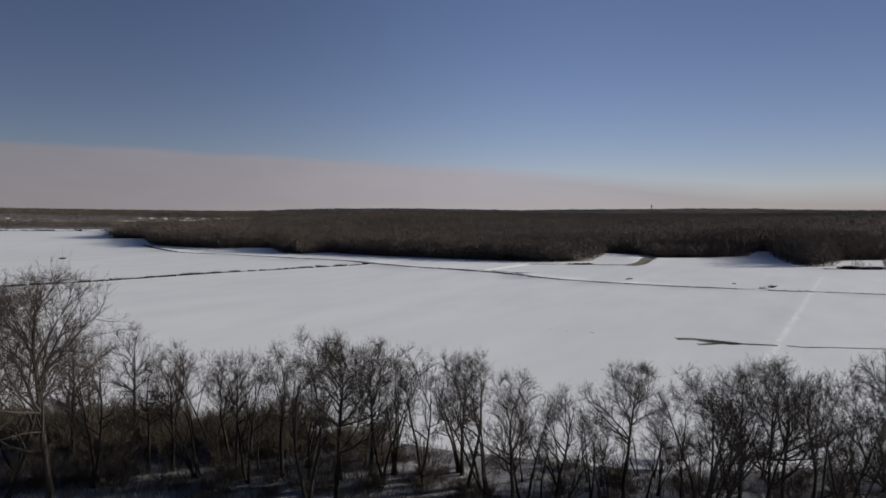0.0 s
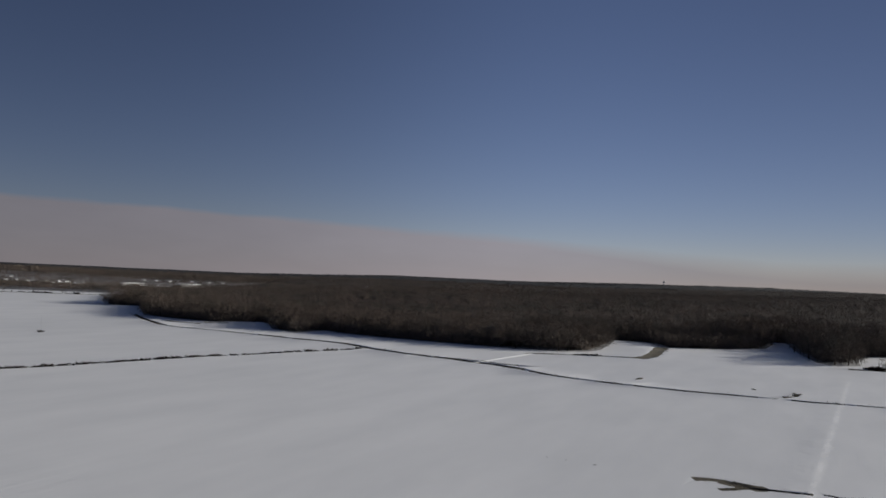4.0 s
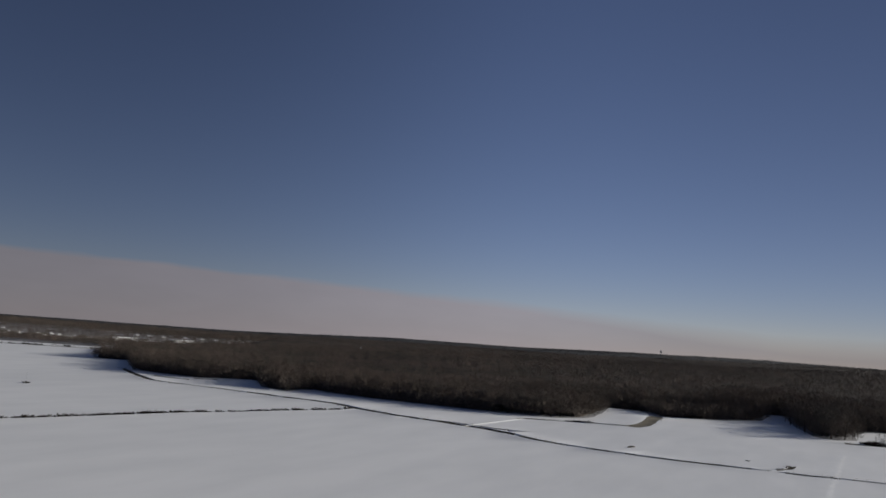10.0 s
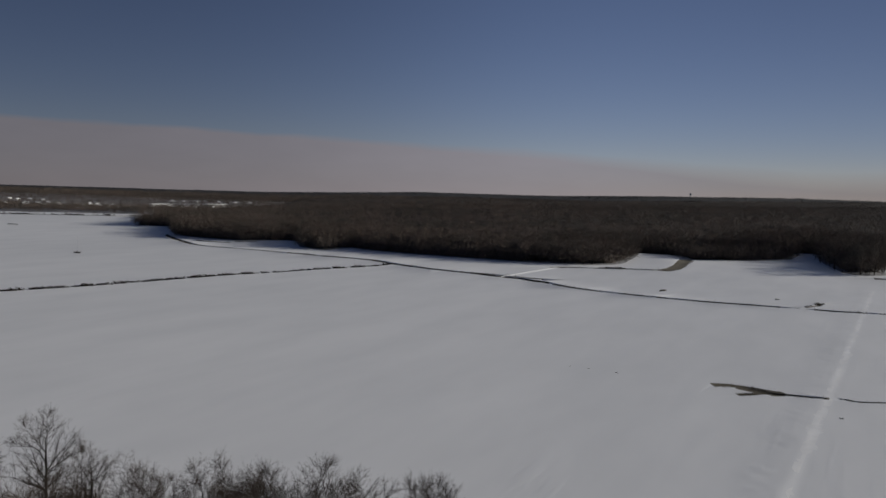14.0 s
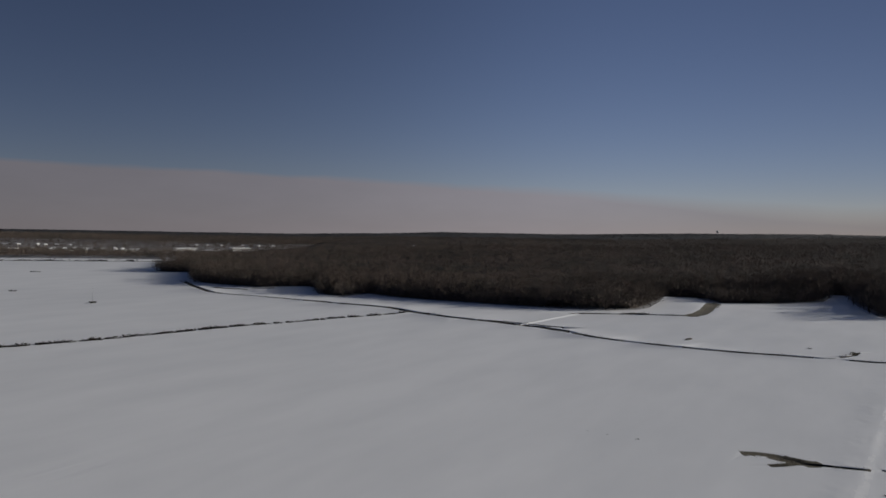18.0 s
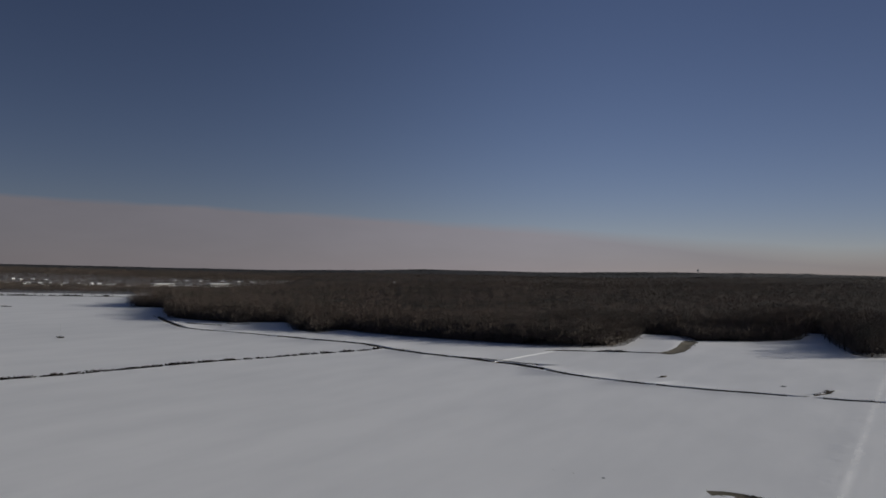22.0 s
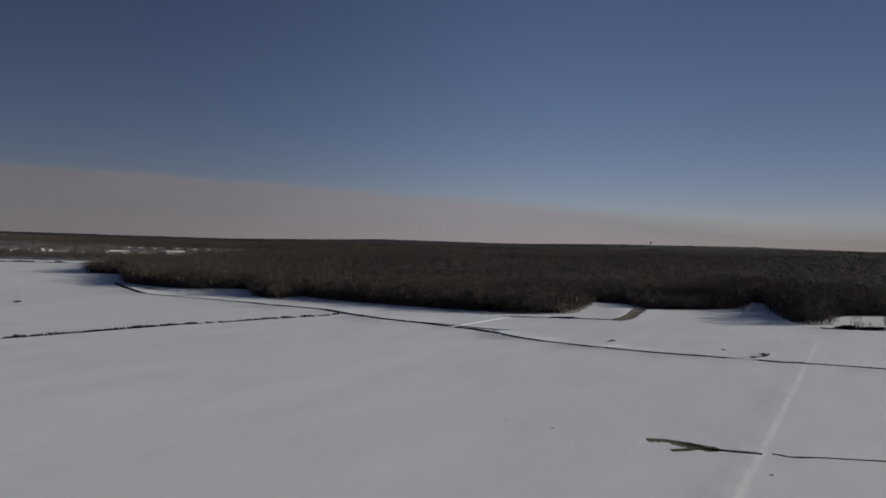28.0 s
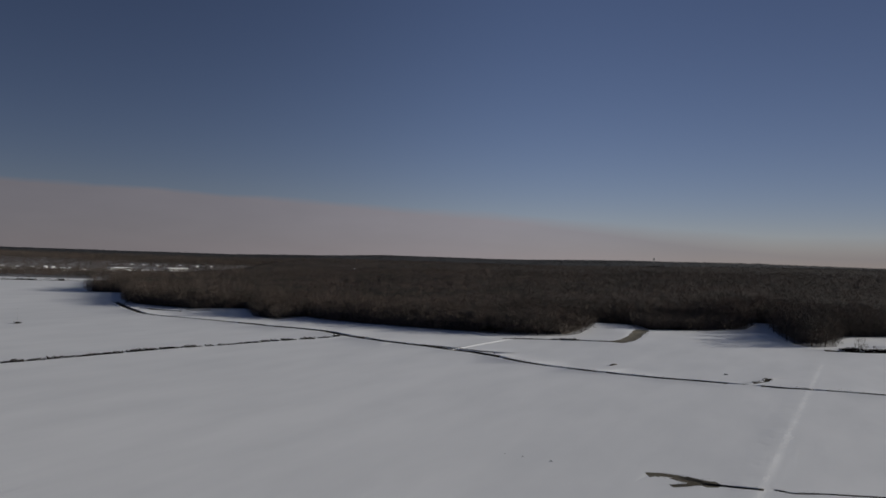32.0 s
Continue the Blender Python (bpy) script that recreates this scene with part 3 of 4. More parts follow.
# kind, x, y, height, turn
TREES = [
    (0, -36.5, 72, 24.6, 20), (3, -45, 77, 25.0, 140), (0, -52, 84, 22.5, 250), (3, -38.5, 84.7, 18.3, 60), (2, -41, 103, 15.8, 10), (1, -46, 98, 15, 200),
    (6, -33, 96, 15.5, 80), (2, -31.5, 90, 15.2, 300), (5, -28, 88, 15.3, 35), (6, -25.5, 93, 14.5, 0), (3, -22, 86, 16.6, 190), (2, -18.3, 88.7, 17, 75),
    (1, -14.2, 82, 18.6, 15), (0, -11.0, 81, 18.4, 130), (2, -8.1, 89.0, 17.2, 220), (5, -5.4, 90, 15.5, 310), (3, -2.4, 87.0, 16.8, 45), (1, 2.4, 91, 15.2, 100),
    (6, 3.2, 86, 16, 160), (5, 5.0, 84, 15.6, 10), (2, 6.6, 70, 17.4, 265), (3, 9.0, 79, 14.6, 330), (6, 12.0, 80, 13.4, 110), (5, 13.4, 84, 11, 65),
    (4, 19.6, 81.6, 15.6, 90), (3, 15.8, 80.5, 12.2, 20), (6, 25.2, 90, 10, 145), (1, 24.2, 69.6, 19.5, 240), (5, 25.8, 74.0, 17.1, 185), (3, 27.8, 67.7, 20.4, 305),
    (0, 31.3, 72.6, 19.1, 70), (2, 33.6, 74.4, 19.3, 30), (1, 35.1, 68.7, 18.4, 280), (3, 38.5, 67.0, 19.1, 120), (6, 37.4, 76.6, 16.7, 210), (0, 42.3, 67.4, 21.4, 350),
    (5, 45.2, 71.3, 18.4, 40), (1, 48.7, 68.7, 19.3, 95), (3, 53.9, 73.1, 22.1, 170), (1, -60, 80, 20, 55), (3, -68, 88, 19, 285), (2, -44, 92, 17, 33),
    (3, -48.5, 88, 17.5, 310), (2, -34.8, 91, 14, 222), (3, -29.5, 97, 14.5, 118), (2, -24, 90, 15.5, 170), (1, -16, 92, 15, 265), (2, -11.5, 88, 16.2, 20),
    (3, -6.2, 86, 16.4, 240), (2, 2.6, 90, 15.4, 95), (3, 26.5, 79.2, 17.6, 55), (2, 30.0, 76.6, 18.0, 160), (3, 42.2, 78.3, 18.0, 290), (6, -36, 88, 9, 15),
    (6, -20, 94, 8.5, 200), (6, -15, 87, 10, 95), (6, 2, 92, 9, 275), (6, 17, 88, 8, 320), (6, 22.5, 83, 7.5, 130), (6, 34, 90, 9.5, 60),
    (6, -43.5, 90, 9.5, 240), (6, 9.5, 88, 8.5, 20), (5, -9, 92, 10.5, 190), (5, 38, 90, 9.5, 145), (5, 46.5, 86, 10, 80), (6, 11, 83, 7.5, 70),
    (5, 15, 86, 7, 205), (6, 21, 87, 6.5, 15), (5, 24, 84, 8, 260), (6, 28, 88, 7.5, 310), (5, 33, 84, 8.5, 100), (6, 41, 84, 8, 175),
    (5, 44, 83, 7.5, 50), (6, 50, 86, 9, 230), (5, -26, 90, 8, 20), (6, -31, 92, 8.5, 110), (5, -2, 86, 8, 300), (6, -7, 93, 8, 60),
    (5, -46, 94, 9, 240),
]
TREES = [(k, x, y, high * (0.93 if 22.9 < x < 60 else 1.05 if x < -36 and y < 86 else 1.03 if x < -36 else 0.97 if x < -17 else 1.0 if x < 8 else 1.02), turn) for k, x, y, high, turn in TREES]
young = random.Random(23)
for i in range(24):
    x = young.uniform(4, 64) if i < 16 else young.uniform(-56, -18)
    y = young.uniform(79, 93) if i < 16 else young.uniform(84, 100)
    TREES.append((young.choice((6, 5, 2, 6)), x, y, young.uniform(4.5, 8.5), young.uniform(0, 360)))
built = {}
for k, x, y, high, turn in TREES:
    at = put(x, y, high / 16, turn)
    if k in built:
        copy_thing(built[k], at)
    else:
        built[k] = bare_tree(*KINDS[k])
for k, tree in built.items():
    first = next(t for t in TREES if t[0] == k)
    tree.matrix_basis = put(first[1], first[2], first[3] / 16, first[4])

# ---------------------------------------------------------------- brush under the near trees


def shrub(seed, high, wide, stems, mat, name, label, category, thick=0.022):
    """A low thicket of thin stems from one foot."""
    rnd = random.Random(seed)
    v, f, wv, wf = [], [], [], []
    for _ in range(stems):
        a, r = rnd.uniform(0, 6.283), wide * 0.32 * math.sqrt(rnd.random())
        foot = Vector((r * math.cos(a), r * math.sin(a), -0.15))
        way = Vector((math.cos(a) * rnd.uniform(0.1, 0.9), math.sin(a) * rnd.uniform(0.1, 0.9), 1))
        path = bent(rnd, foot, way, high * rnd.uniform(0.6, 1.1), 3, 0.02, 0.2)
        tube(v, f, path, [0.028, 0.02, 0.013, 0.006], 3)
        for _ in range(15):
            s, d = along(path, 0.12 + 0.88 * rnd.random())
            sliver(wv, wf, s, s + spread(rnd, d, radians(rnd.uniform(15, 75))) * high * rnd.uniform(0.12, 0.36), thick, rnd)
    top = tagged(new(name), label, category)
    part("stem_mass", mesh_of("stem_mass", v, f, mat), top, kind="stuff")
    part("twig_mass", mesh_of("twig_mass", wv, wf, mat), top, kind="stuff")
    return top


brush = [shrub(31, 4.4, 4.8, 55, BRUSH, "thicket", "dense dark bramble thicket standing in snow", "shrub"),
         shrub(32, 3.4, 5.4, 60, BRUSH, "thicket", "low wide tangle of leafless brush in snow", "shrub"),
         shrub(33, 5.6, 4.2, 45, BRUSH, "thicket", "tall leafless brush with reddish stems", "shrub")]
rnd = random.Random(77)
spots = []
for _ in range(150):
    x = rnd.uniform(-80, -7)
    spots.append((x, 104 + rnd.gauss(0, 3.6) - 0.05 * (x + 40), rnd.choice((0, 0, 1, 2)), rnd.uniform(0.72, 1.02) * (1 if x < -19 else 0.5)))
for _ in range(70):
    x = rnd.uniform(-8, 66)
    spots.append((x, 89.5 + max(0, 2 - x) * 1.0 + rnd.gauss(0, 3.0), rnd.choice((0, 1, 1, 2)), rnd.uniform(0.42, 0.80)))
for _ in range(85):
    spots.append((rnd.uniform(-68, -1), rnd.uniform(83, 103), rnd.choice((0, 1, 2)), rnd.uniform(0.6, 0.95)))
for _ in range(40):
    spots.append((rnd.uniform(-66, -6), rnd.uniform(66, 97), rnd.choice((0, 1, 2)), rnd.uniform(0.45, 0.9)))
for _ in range(150):
    spots.append((rnd.uniform(-10, 62), rnd.uniform(66, 88), rnd.choice((0, 1, 2)), rnd.uniform(0.4, 0.85)))
used = set()
spots.sort(key=lambda q: q[1])
behind = []
for i, (x, y, k, s) in enumerate(spots):
    at = put(x, y, s, rnd.uniform(0, 360))
    if i >= 290:
        behind.append((k, at))
    elif k in used:
        tagged(copy_thing(brush[k], at), group="brush along the near field edge")
    else:
        used.add(k)
        brush[k].matrix_basis = at
        brush[k]["group"] = "brush along the near field edge"
av, at_, n0 = [], [], 0
for k, m in behind:
    for piece in brush[k].children:
        me = piece.data
        me.calc_loop_triangles()
        co = np.empty(len(me.vertices) * 3, np.float32)
        me.vertices.foreach_get("co", co)
        tri = np.empty(len(me.loop_triangles) * 3, np.int32)
        me.loop_triangles.foreach_get("vertices", tri)
        mm = np.array(m)
        av.append(co.reshape(-1, 3) @ mm[:3, :3].T + mm[:3, 3])
        at_.append(tri.reshape(-1, 3) + n0)
        n0 += len(me.vertices)
tagged(new("brush_belt", tri_mesh("brush_belt", np.vstack(av), np.vstack(at_), BRUSH)), "belt of dense leafless brush along the snowy field", "undergrowth", kind="stuff")

# tangled low growth on the ground under the near trees
g = np.random.default_rng(61)
n = 120000
gx, gy = g.uniform(-105, 90, n), g.uniform(58, 114, n)
patch = np.array([noise.noise((a * 0.11, b * 0.16, 7.0)) + 0.6 * noise.noise((a * 0.4, b * 0.4, 2.0)) for a, b in zip(gx, gy)])
keep = inside(gx, gy, BELT) & (patch > np.where(gx < -5, -0.22, 0.0) + g.normal(0, 0.12, n))
gx, gy = gx[keep], gy[keep]
h = g.uniform(0.25, 1.1, len(gx)) * (1 + np.clip(patch[keep], 0, 0.6))
a = g.uniform(0, 6.283, len(gx))
side = np.column_stack([np.cos(a), np.sin(a), 0 * a]) * 0.03
foot = np.column_stack([gx, gy, relief(gx, gy) - 0.05])
tip = foot + np.column_stack([g.normal(0, 0.45, (len(gx), 2)) * h[:, None], h])
v = np.stack([foot - side, foot + side, tip], 1).reshape(-1, 3)
tagged(new("low_brambles", tri_mesh("low_brambles", v, np.arange(len(v)).reshape(-1, 3), BRUSH)), "tangled dead brambles and weeds under the trees", "undergrowth", kind="stuff")

# ---------------------------------------------------------------- the woods behind the field


def crown(seed, twigs, high, wide, long_, thick, trunk=True):
    """Corners and triangles of one small leafless tree: a trunk, rising limbs and many thin twigs."""
    g = np.random.default_rng(seed)
    a = g.uniform(0, 2 * np.pi, twigs)
    u = g.uniform(0, 1, twigs) ** 0.6
    h = 0.22 + 0.78 * g.uniform(0, 1, twigs) ** 0.75
    r = wide * u * np.sqrt(np.clip(1 - ((h - 0.55) / 0.5) ** 2, 0.05, 1))
    base = np.column_stack([r * np.cos(a), r * np.sin(a), h * high * 0.86])
    way = np.column_stack([np.cos(a) * (0.25 + 0.5 * u), np.sin(a) * (0.25 + 0.5 * u), g.uniform(0.0, 0.9, twigs)]) + g.normal(0, 0.45, (twigs, 3))
    way /= np.linalg.norm(way, axis=1)[:, None]
    side = np.cross(way, g.normal(0, 1, (twigs, 3)))
    side /= np.linalg.norm(side, axis=1)[:, None]
    ln = g.uniform(0.6, 1.3, twigs)[:, None] * long_
    th = g.uniform(0.6, 1.4, twigs)[:, None] * thick
    v = np.stack([base - side * th / 2, base + side * th / 2, base + way * ln], 1).reshape(-1, 3)
    t = np.arange(len(v)).reshape(-1, 3)
    if trunk:
        lv, lt = [], []
        ends = [(0, 0, high * 0.75, 0.22)] + [(wide * 0.6 * math.cos(q), wide * 0.6 * math.sin(q), high * g.uniform(0.6, 0.85), 0.13) for q in g.uniform(0, 6.28, 4)]
        for ex, ey, ez, rr in ends:
            b0 = len(lv)
            z0 = 0.0 if rr > 0.2 else high * 0.3
            for q in range(3):
                lv.append((rr * math.cos(q * 2.1), rr * math.sin(q * 2.1), z0))
            lv.append((ex, ey, ez))
            lt += [(b0, b0 + 1, b0 + 3), (b0 + 1, b0 + 2, b0 + 3), (b0 + 2, b0, b0 + 3)]
        t = np.vstack([t, np.array(lt) + len(v)])
        v = np.vstack([v, np.array(lv, float)])
    return v, t


def forest(name, xs, ys, scales, kinds, mat, label, seed):
    """One object of many trees, each turned and sized at random."""
    g = np.random.default_rng(seed)
    zs = land(xs, ys)
    pick = g.integers(0, len(kinds), len(xs))
    av, at, n0 = [], [], 0
    for k, (v, t) in enumerate(kinds):
        sel = np.where(pick == k)[0]
        if not len(sel):
            continue
        turn, s = g.uniform(0, 2 * np.pi, len(sel)), scales[sel]
        c, sn = np.cos(turn), np.sin(turn)
        w = s * g.uniform(0.85, 1.2, len(sel))
        X = (v[None, :, 0] * c[:, None] - v[None, :, 1] * sn[:, None]) * w[:, None] + xs[sel][:, None]
        Y = (v[None, :, 0] * sn[:, None] + v[None, :, 1] * c[:, None]) * w[:, None] + ys[sel][:, None]
        Z = v[None, :, 2] * s[:, None] + zs[sel][:, None]
        av.append(np.stack([X, Y, Z], -1).reshape(-1, 3))
        at.append((t[None] + (np.arange(len(sel)) * len(v))[:, None, None]).reshape(-1, 3) + n0)
        n0 += len(sel) * len(v)
    ob = new(name, tri_mesh(name, np.vstack(av), np.vstack(at), mat))
    return tagged(ob, label, "woodland", kind="stuff")


def scatter(step, x0, x1, y0, y1, seed, jitter=0.45):
    g = np.random.default_rng(seed)
    gx, gy = np.meshgrid(np.arange(x0, x1, step), np.arange(y0, y1, step))
    gx = gx.ravel() + g.uniform(-jitter, jitter, gx.size) * step
    gy = gy.ravel() + g.uniform(-jitter, jitter, gy.size) * step
    keep = wooded(gx, gy) & (np.abs(gx) < 0.80 * gy + 130)
    gx, gy = gx[keep], gy[keep]
    return gx, gy, g


# streets of the far town: one end, the other end, how many houses
STREETS = [((-880, 1110), (-655, 1140), 9), ((-690, 1180), (-560, 1216), 9), ((-770, 1312), (-600, 1300), 10), ((-980, 1395), (-780, 1402), 9),
           ((-810, 1236), (-700, 1252), 5), ((-645, 1262), (-515, 1244), 6), ((-600, 1482), (-430, 1505), 6), ((-505, 1268), (-440, 1330), 4),
           ((-900, 1180), (-790, 1170), 5), ((-1000, 1310), (-880, 1300), 5), ((-530, 1850), (-455, 1742), 3)]
street_rnd = random.Random(29)
# where its buildings stand: kind, x, y
SITES = [(3, -552, 1362), (3, -470, 1410), (2, -138, 1300)]
for (ax, ay), (bx, by), count in STREETS:
    for i in range(count):
        f = (i + street_rnd.uniform(0.15, 0.85)) / count
        SITES.append((street_rnd.choice((0, 1, 2, 0, 1)), ax + (bx - ax) * f, ay + (by - ay) * f + street_rnd.gauss(0, 7)))


def open_for_town(x, y):
    """Clears the trees along each house's line of sight to the camera."""
    keep = np.ones(len(x), bool)
    for k, hx, hy in SITES:
        ln = math.hypot(hx - 10, hy - 25)
        ux, uy = (hx - 10) / ln, (hy - 25) / ln
        back = (hx - x) * ux + (hy - y) * uy
        side = np.abs((hx - x) * uy - (hy - y) * ux)
        keep &= ~((back > -14) & (back < (60 if k == 3 else 48)) & (side < (20 if k == 3 else 6.5) * (1 - np.clip(back, 0, 70) / 150)))
    return keep


def canopy(name, step, x0, x1, y0, y1, tree, high, rough, mat, label, rule, seed, slope=False):
    """A filler sheet among the crowns deeper in the woods: one uneven dome for each tree."""
    g = np.random.default_rng(seed)
    nx, ny = int((x1 - x0) / step) + 1, int((y1 - y0) / step) + 1
    X, Y = np.meshgrid(x0 + np.arange(nx) * step, y0 + np.arange(ny) * step)
    X = X + g.uniform(-0.3, 0.3, X.shape) * step
    Y = Y + g.uniform(-0.3, 0.3, Y.shape) * step
    cx, cy = np.floor(X / tree).astype(int), np.floor(Y / tree).astype(int)
    near, tall = np.full(X.shape, 9.0), np.zeros(X.shape)
    for i in (-1, 0, 1):
        for j in (-1, 0, 1):
            a, b = cx + i, cy + j
            r1 = np.modf(np.abs(np.sin(a * 12.9898 + b * 78.233) * 43758.5453))[0]
            r2 = np.modf(np.abs(np.sin(a * 39.346 + b * 11.135) * 24634.6345))[0]
            r3 = np.modf(np.abs(np.sin(a * 73.156 + b * 52.235) * 9871.3121))[0]
            d = np.hypot(X - (a + 0.2 + 0.6 * r1) * tree, Y - (b + 0.2 + 0.6 * r2) * tree) / tree
            closer = d < near
            near, tall = np.where(closer, d, near), np.where(closer, r3, tall)
    dome = np.sqrt(np.clip(1 - (near / 0.95) ** 2, 0, 1))
    Z = land(X, Y) + high * (0.52 + 0.10 * tall) * (0.84 + 0.16 * dome) + g.normal(0, rough, X.shape)
    if slope:
        base = land(X, Y)
        low = ease((X - 122) / 22) * ease((246 - X) / 14) * ease((665 - Y) / 30)
        Z = base + (Z - base) * (0.42 + 0.58 * ease((seg_dist(X, Y, EDGE_LINE) - 4) / 34)) * (1 - 0.42 * low)
    ok = rule(X, Y)
    Z = np.where(ok, Z, land(X, Y) - 1.5)
    idx = np.arange(nx * ny).reshape(ny, nx)
    q = np.stack([idx[:-1, :-1], idx[:-1, 1:], idx[1:, 1:], idx[1:, :-1]], -1).reshape(-1, 4)
    keep = ok.ravel()[q].any(1)
    q = q[keep]
    t = np.vstack([q[:, [0, 1, 2]], q[:, [0, 2, 3]]])
    live, inv = np.unique(t, return_inverse=True)
    v = np.column_stack([X.ravel(), Y.ravel(), Z.ravel()])[live]
    me = tri_mesh(name, v, inv.reshape(-1, 3), mat)
    me.polygons.foreach_set("use_smooth", np.ones(len(me.polygons), bool))
    return tagged(new(name, me), label, "woodland", kind="stuff")


def in_town(x, y):
    return (y > 940) & (x < -340) & (y < 1800)


EDGE_LINE = [p for p in WOOD_EDGE if -1000 < p[0] < 900]
town_k = [crown(s, 26, 8, 4.6, 2.0, 0.40, False) for s in range(90, 94)]
near_k = [crown(s, 250, 17, 4.8, 1.9, 0.115) for s in range(40, 46)]
under_k = [crown(s, 70, 6, 3.6, 2.0, 0.22, False) for s in range(50, 54)]
mid_k = [crown(s, 78, 17, 5.2, 2.2, 0.15) for s in range(60, 66)]
far_k = [crown(s, 32, 15, 6.5, 2.6, 0.26, False) for s in range(70, 75)]
rim_k = [crown(s, 9, 12, 13, 4.0, 1.2, False) for s in range(80, 84)]

gx, gy, g = scatter(6.6, -900, 620, 460, 1090, 5)
d = seg_dist(gx, gy, EDGE_LINE)
sel = (d < 62) & (d > 5) & ~in_town(gx, gy)
size = g.uniform(0.62, 1.15, len(gx)) * np.where((gx > 200) & (gx < 340) & (gy < 670), 1.22, 1.0) * np.where((gx > 146) & (gx < 226) & (gy < 600), 0.6, 1.0)
forest("woodland_front", gx[sel], gy[sel], size[sel], near_k, WOODS, "leafless brown hardwood forest at the snowy field's edge", 6)
gx, gy, g = scatter(5.2, -480, 560, 460, 1000, 8)
d = seg_dist(gx, gy, EDGE_LINE)
sel = d < 38
forest("woodland_undergrowth", gx[sel], gy[sel], g.uniform(0.7, 1.75, sel.sum()), under_k, LIFTED_BRUSH, "leafless undergrowth below the forest's edge trees", 9)
gx, gy, g = scatter(9.0, -900, 800, 480, 1120, 10)
d = seg_dist(gx, gy, EDGE_LINE)
sel = (d >= 62) & ~in_town(gx, gy)
size = g.uniform(0.75, 1.15, len(gx))
forest("woodland_interior", gx[sel], gy[sel], size[sel], mid_k, WOODS, "leafless grey-brown forest over a low hill", 11)
gx, gy, g = scatter(13, -1500, 1700, 1120, 2100, 12)
sel = ~in_town(gx, gy)
size = g.uniform(0.7, 1.1, len(gx))
forest("woodland_hill", gx[sel], gy[sel], size[sel], far_k, WOODS, "distant leafless forest on rolling hills", 13)
gx, gy, g = scatter(8.6, -1500, -330, 940, 1800, 16)
sel = in_town(gx, gy) & open_for_town(gx, gy)
forest("town_trees", gx[sel], gy[sel], g.uniform(0.55, 1.05, sel.sum()) * (1 + 0.75 * ease((gy[sel] - 1420) / 160)), town_k, WOODS, "low leafless trees among the houses of a far town", 17)
gx, gy, g = scatter(27, -3400, 3600, 2100, 4750, 14)
sel = open_for_town(gx, gy)
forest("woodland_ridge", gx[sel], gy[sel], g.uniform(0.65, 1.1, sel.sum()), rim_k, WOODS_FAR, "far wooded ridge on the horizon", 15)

# a close fringe of low trees between the far field and the town
gx, gy, g = scatter(6.8, -1000, -340, 985, 1125, 19)
sel = in_town(gx, gy)
forest("town_fringe", gx[sel], gy[sel], g.uniform(0.8, 1.3, sel.sum()), town_k, WOODS, "fringe of low leafless trees before the far town", 20)

# a knot of taller trees that stands up from the ridge
g = np.random.default_rng(71)
gx, gy = g.uniform(300, 530, 26), g.uniform(2420, 2540, 26)
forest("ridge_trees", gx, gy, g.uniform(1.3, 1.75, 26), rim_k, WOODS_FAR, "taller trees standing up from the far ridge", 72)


def deep(margin):
    def rule(x, y):
        ok = wooded(x, y) & (np.abs(x) < 0.80 * y + 130)
        ok &= ~((y > 900) & (y < 1850) & (x < -330 - 0.03 * (y - 900)))
        for dx, dy in ((margin, 0), (-margin, 0), (0, margin), (0, -margin)):
            ok &= wooded(x + dx, y + dy)
        return ok
    return rule


# filler sheets below the twigs; the two nearer ones carry painted shade
canopy("woodland_canopy", 3.4, -620, 780, 500, 1130, 8.5, 17, 0.18, SHADE_WOODS, "shade-dark filler sheet under the leafless crowns over the low hill", deep(7), 51, True)
canopy("woodland_canopy_hill", 8, -1300, 1700, 1120, 2110, 11, 15.5, 0.3, SHADE_WOODS, "shade-dark filler sheet under leafless crowns on the rolling hills", deep(10), 52)
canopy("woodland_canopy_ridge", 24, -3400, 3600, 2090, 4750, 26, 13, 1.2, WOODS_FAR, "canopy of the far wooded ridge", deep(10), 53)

# ---------------------------------------------------------------- along the ditches


def z_at(x, y):
    return float(relief(np.array([x]), np.array([y]))[0])


def blades(lines, per_metre, spread_by, low, high, thick, seed):
    """Slivers of dead grass scattered along lines."""
    g = np.random.default_rng(seed)
    xs, ys = [], []
    for line, width in lines:
        for (ax, ay), (bx, by) in zip(line[:-1], line[1:]):
            ln = math.hypot(bx - ax, by - ay)
            n = int(ln * per_metre)
            t = g.uniform(0, 1, n)
            side = g.normal(0, 0.5, n) * width * spread_by
            xs.append(ax + (bx - ax) * t - (by - ay) / ln * side)
            ys.append(ay + (by - ay) * t + (bx - ax) / ln * side)
    x, y = np.concatenate(xs), np.concatenate(ys)
    clump = np.array([noise.noise((a * 0.10, b * 0.10, 3.0)) for a, b in zip(x, y)])
    keep = clump > g.uniform(-0.55, 0.35, len(x))
    x, y = x[keep], y[keep]
    z = relief(x, y)
    a = g.uniform(0, 6.283, len(x))
    h = g.uniform(low, high, len(x))
    lean = g.normal(0, 0.3, (len(x), 2)) * h[:, None]
    side = np.column_stack([np.cos(a), np.sin(a)]) * thick / 2
    p0 = np.column_stack([x - side[:, 0], y - side[:, 1], z - 0.05])
    p1 = np.column_stack([x + side[:, 0], y + side[:, 1], z - 0.05])
    p2 = np.column_stack([x + lean[:, 0], y + lean[:, 1], z + h])
    v = np.stack([p0, p1, p2], 1).reshape(-1, 3)
    return v, np.arange(len(v)).reshape(-1, 3)


